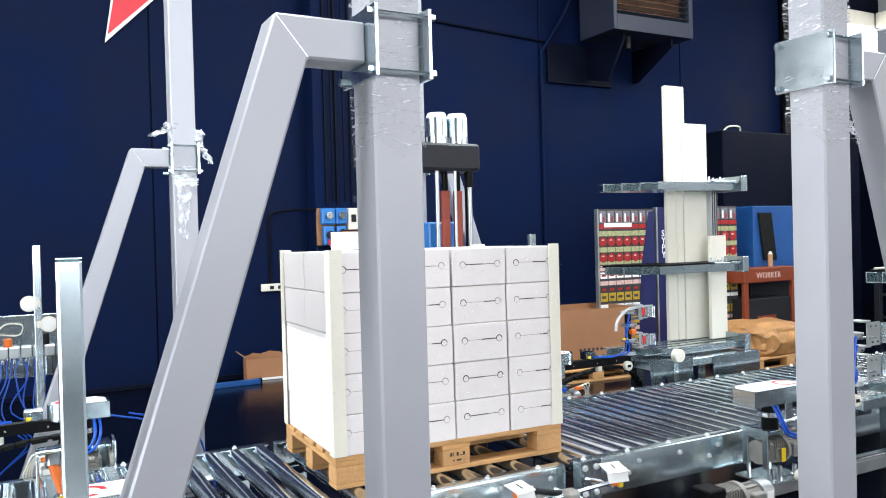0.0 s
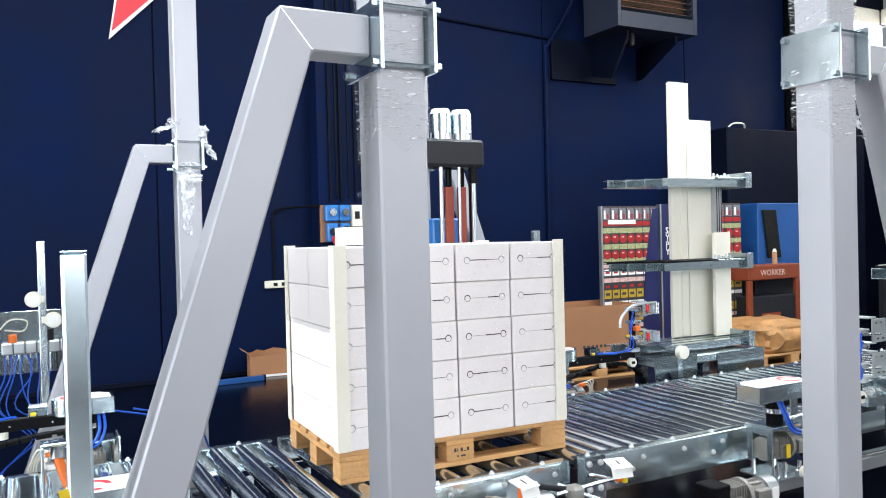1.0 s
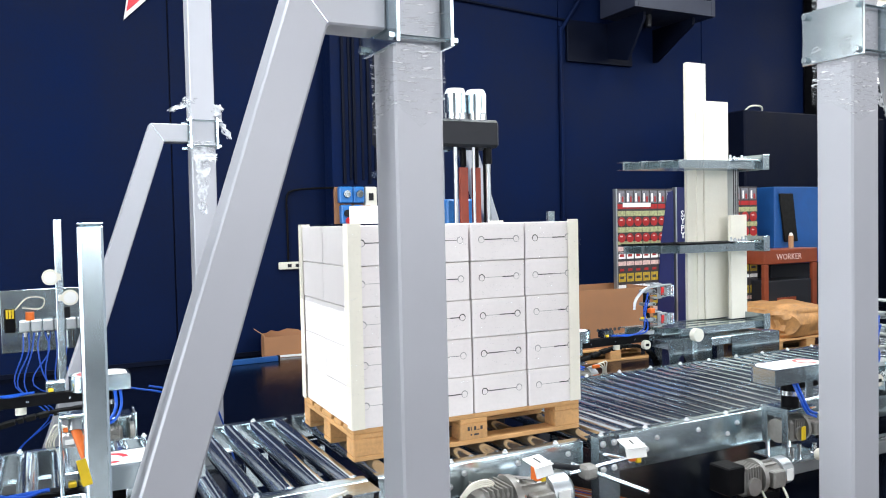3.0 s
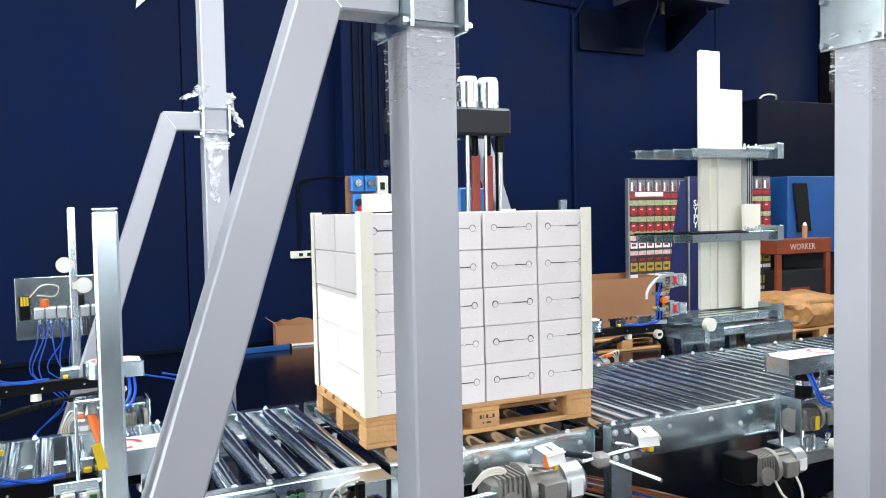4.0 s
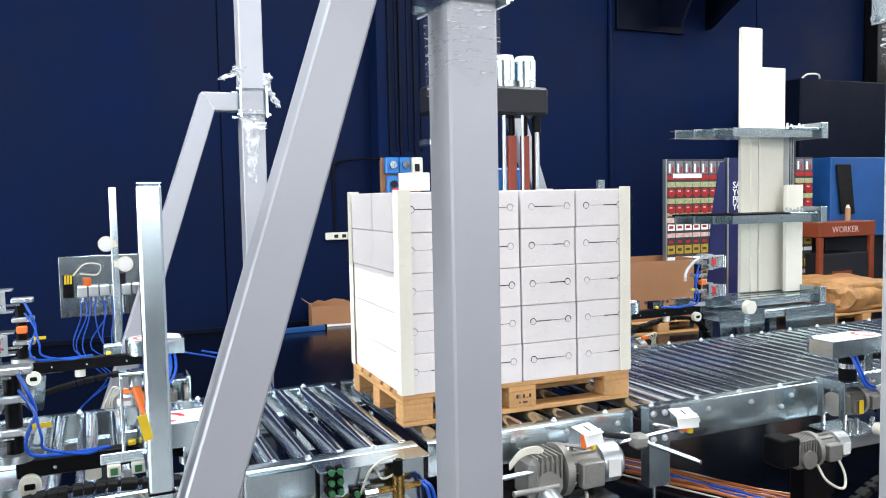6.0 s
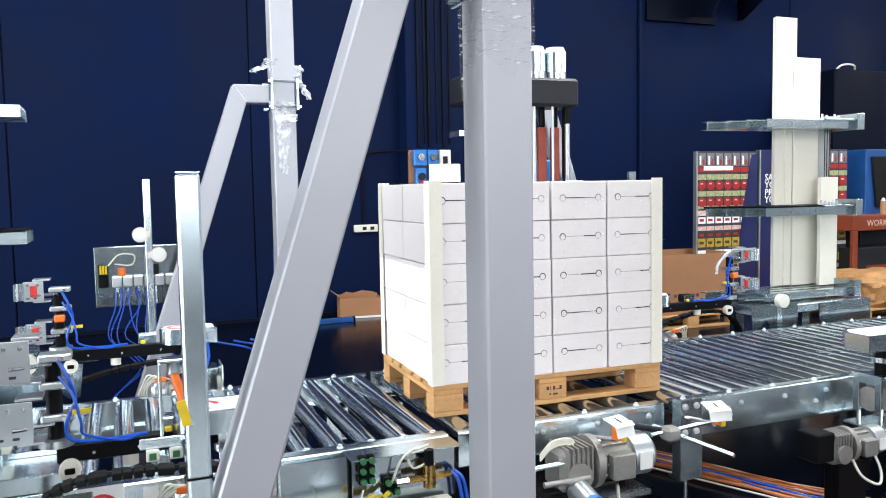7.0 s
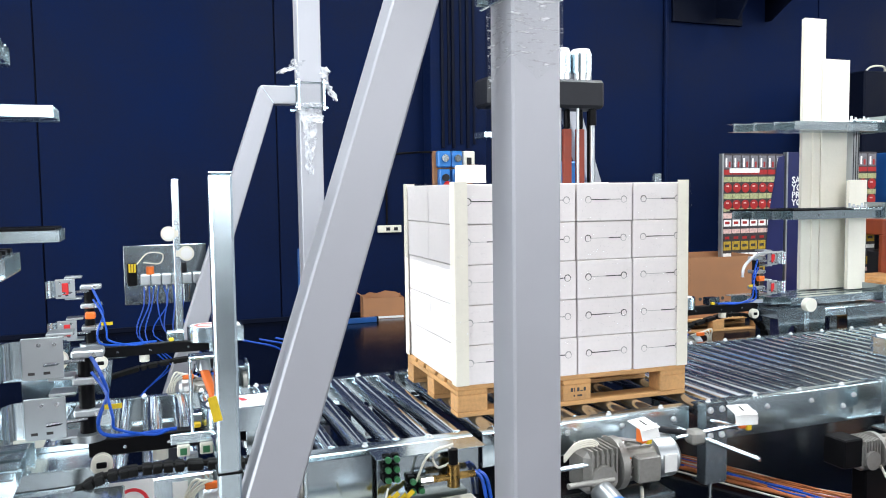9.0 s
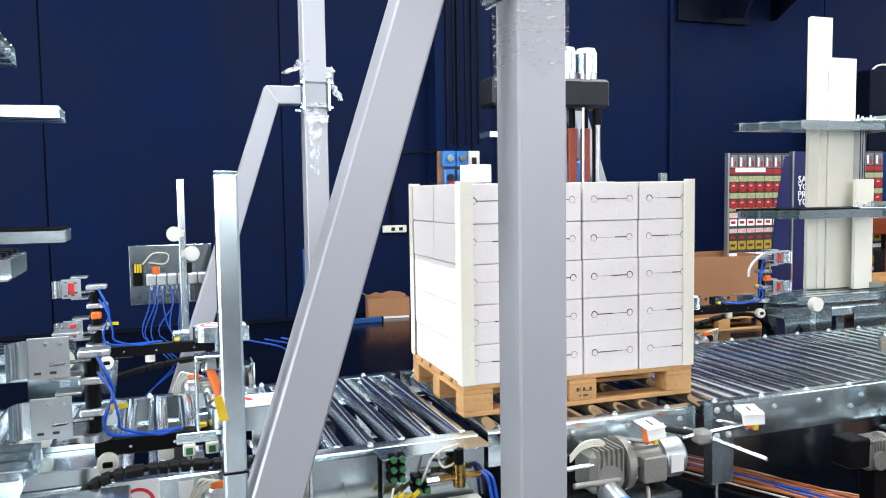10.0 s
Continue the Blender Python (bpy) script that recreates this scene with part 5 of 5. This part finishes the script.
def display_board(x0, x1, y, z1, label, cols, sky=False):
    """An upright printed display board with rows of cans and tomatoes."""
    t = thing("display_board", (x0, y, 0), label, "display board", "display boards")
    W = x1 - x0
    part("board", bx(0, W, 0, 0.05, 0.02, z1, 0.003), M["print"], t, "dark printed panel")
    part("edge", bx(-0.022, -0.001, -0.004, 0.05, 0.02, z1), M["alu"], t)
    s = W / cols
    for i in range(cols):
        x = (i + 0.5) * s
        def show(z):
            return not (sky and x > W * (0.97 - 0.2 * (z1 - z)))
        part("bar", bx(x - s * 0.43, x + s * 0.40, -0.003, -0.001, z1 - 0.165, z1 - 0.02), M["print_grey"], t, "printed grey tins")
        part("bar", bx(x - s * 0.30, x - s * 0.12, -0.0045, -0.0032, z1 - 0.15, z1 - 0.05), M["paper"], t)
        part("bar", bx(x + s * 0.05, x + s * 0.25, -0.0045, -0.0032, z1 - 0.155, z1 - 0.09), M["tomato"], t)
        for zz, hh, wide, mt in ((0.235, 0.055, 0.46, "tomato"), (0.32, 0.06, 0.47, "leafprint"), (0.51, 0.06, 0.47, "leafprint"), (0.655, 0.04, 0.47, "leafprint"), (0.73, 0.06, 0.48, "pink"), (0.82, 0.075, 0.42, "paper"), (0.90, 0.05, 0.46, "pink"), (1.09, 0.10, 0.42, "tagprint"), (1.17, 0.045, 0.46, "paper"), (1.37, 0.10, 0.42, "tagprint"), (1.45, 0.045, 0.46, "pink"), (1.62, 0.10, 0.42, "tagprint"), (1.70, 0.045, 0.46, "paper")):
            if show(z1 - zz):
                part("tag", bx(x - s * wide, x + s * wide, -0.003, -0.001, z1 - zz, z1 - zz + hh), M[mt], t)
        for zz in (0.795, 0.965, 1.055, 1.335, 1.59):
            if show(z1 - zz):
                part("tag", bx(x - s * 0.28, x + s * 0.22, -0.0045, -0.0032, z1 - zz, z1 - zz + 0.03), M["tomato" if zz < 1 else "print"], t)
        for zz in (z1 - 0.385, z1 - 0.575):
            if show(zz):
                part("red_fruit", rod((x, -0.001, zz), (x, -0.006, zz), s * 0.44, 16), M["tomato"], t)
                part("gleam", bx(x - s * 0.22, x + s * 0.08, -0.0075, -0.0063, zz + 0.012, zz + 0.028), M["pink"], t)
    return t


b1 = display_board(4.8, 5.66, 4.0, 1.90, "printed display board with rows of red tomatoes", 7, True)
part("navy_field", prism(B(), [(0.56, 0.02), (0.859, 0.02), (0.859, 1.88), (0.77, 1.86), (0.64, 1.2)], "y", -0.008, -0.005), M["navyprint"], b1, "navy curved print field")
part("logo_bar", bx(0.08, 0.5, -0.0075, -0.005, 1.685, 1.735), M["paper"], b1, "white logo bar")
b2 = thing("display_board", (5.72, 4.0, 0), "navy display board with white slogan lettering", "display board", "display boards")
part("board", bx(0, 0.6, 0, 0.05, 0.02, 1.92, 0.003), M["navyprint"], b2)
part("edge", bx(-0.024, -0.001, -0.004, 0.05, 0.02, 1.92), M["alu"], b2)
for i, s in enumerate(("SAVE", "YOUR", "PRO", "YOUR")):
    words("slogan", s, 0.11, pose(0.06, -0.002, 1.56 - i * 0.087, 90, 0, 0), M["paper"], b2, "white slogan lettering", 0.0015)
display_board(6.36, 7.1, 4.0, 1.93, "printed display board with yellow price tags", 5)

cab = thing("blue_cabinet", (7.42, 4.0, 0), "blue sheet-metal cabinet with a black cloth on it", "cabinet")
part("body", bx(0, 1.2, 0, 0.7, 0.9, 1.93, 0.01), M["blue_cab"], cab)
part("stand", bx(0.05, 1.15, 0.1, 0.6, 0, 0.899, 0.01), M["charcoal"], cab)
bm = bx(0.08, 0.34, -0.03, -0.002, 1.2, 1.84, 0.01)
for v in bm.verts:
    v.co.x += 0.05 * math.sin(v.co.z * 7) + (0.04 if v.co.z < 1.5 else -0.02)
part("cloth", bm, M["rubber"], cab, "black cloth hanging on the front")
tr = thing("tool_trolley", (6.9, 3.72, 0), "orange workshop tool trolley with a dark open shelf", "tool trolley")
part("top_tray", bx(0, 1.0, 0, 0.5, 0.93, 1.12, 0.01), M["orange_steel"], tr, "orange top tray")
for x in (0.0, 0.9):
    for y in (0.0, 0.44):
        part("post", bx(x, x + 0.08, y, y + 0.05, 0.08, 0.929, 0.004), M["orange_steel"], tr)
part("shelf", bx(0.0, 0.98, 0.0, 0.5, 0.2, 0.23), M["orange_steel"], tr)
part("drawer_box", bx(0.085, 0.895, 0.02, 0.48, 0.24, 0.72, 0.008), M["charcoal"], tr, "dark drawer box")
part("mark_bar", bx(0.25, 0.6, 0.014, 0.018, 0.42, 0.5), M["orange_steel"], tr, "orange logo bar")
words("lettering", "WORKER", 0.11, pose(0.22, -0.002, 0.985, 90, 0, 0), M["pink"], tr, "white lettering")
for x in (0.08, 0.92):
    part("castor", rod((x, 0.1, 0.05), (x, 0.14, 0.05), 0.05, 14), M["rubber"], tr)
    part("castor", rod((x, 0.36, 0.05), (x, 0.40, 0.05), 0.05, 14), M["rubber"], tr)
sp = thing("spray_can", (7.55, 3.85, 1.122), "pale brown spray can with a white cap on the trolley", "can")
part("can", rod((0, 0, 0), (0, 0, 0.16), 0.033, 14), M["kraft_in"], sp)
part("cap", rod((0, 0, 0.161), (0, 0, 0.2), 0.028, 14, 0.015), M["ivory"], sp)
bb = thing("machine_enclosure", (8.0, 5.0, 0), "tall black machine enclosure against the wall", "machine")
part("body", bx(0, 3.2, 0, 0.9, 0.0, 3.1, 0.02), M["wall_dark"], bb)
bm = B()
hose(bm, [(0.3, 0.3, 3.1), (0.4, 0.25, 3.2), (0.6, 0.22, 3.2), (0.7, 0.3, 3.1)], 0.014)
part("cable", bm, M["ivory"], bb, "white cable loop on top")
sh = thing("workbench", (9.2, 2.6, 0), "steel workbench with pale top and things on it", "workbench")
part("worktop", bx(0, 2.2, 0, 0.9, 0.98, 1.05, 0.006), M["ivory"], sh)
for z in (0.35, 0.66):
    part("shelf", bx(0.05, 2.15, 0.05, 0.85, z, z + 0.03), M["zinc_dark"], sh)
for x in (0.0, 2.12):
    for y in (0.0, 0.82):
        part("leg", bx(x, x + 0.08, y, y + 0.08, 0, 0.979, 0.004), M["charcoal"], sh)
bn = solid("cable_coil", (lambda b: (hose(b, [(10.2 + 0.3 * math.cos(a), 2.95 + 0.2 * math.sin(a), 0.71 + 0.004 * k) for k, a in enumerate([i * 0.6 for i in range(40)])], 0.016, 6, 3), b)[1])(B()), M["blue"], "coil of blue hose on the bench shelf", "hose")

# ---- by the wall ----
sb = thing("small_carton", (1.1, 5.88, 0.0), "torn open small brown cardboard box by the wall", "carton", turn=-6)
for a in ((0, 0.5, 0, 0.006, 0, 0.25), (0, 0.5, 0.244, 0.25, 0, 0.27), (0, 0.006, 0.0062, 0.2438, 0, 0.27), (0.494, 0.5, 0.0062, 0.2438, 0, 0.25)):
    part("side_wall", bx(*a), M["kraft"], sb)
part("bottom", bx(0.007, 0.493, 0.007, 0.243, 0, 0.006), M["kraft_in"], sb)
part("flap", bx(-0.11, 0.0, 0.01, 0.24, 0, 0.005, turn=Matrix.Translation((0, 0, 0.27)) @ Matrix.Rotation(radians(35), 4, "Y")), M["kraft_in"], sb, "torn folded flap")
part("flap", prism(B(), [(0.05, 0.268), (0.12, 0.3), (0.2, 0.28), (0.31, 0.31), (0.44, 0.29), (0.48, 0.268)], "y", 0.246, 0.25), M["kraft"], sb, "ragged upright flap")
part("tape", bx(0.16, 0.49, -0.003, -0.0005, 0.005, 0.03), M["paper"], sb, "white printed tape")
rl = thing("floor_rail", (0.35, 5.6, 0.0), "blue painted steel frame lying on the floor", "steel frame", turn=3)
part("bar", bx(0, 0.85, 0, 0.06, 0.0, 0.06, 0.006), M["blue_cab"], rl)
part("bar", bx(-0.06, 0.0, 0, 0.06, 0.0, 0.9, 0.006), M["blue_cab"], rl)
part("cap", bx(0.85, 0.87, -0.004, 0.064, 0.0, 0.064, 0.004), M["black"], rl)
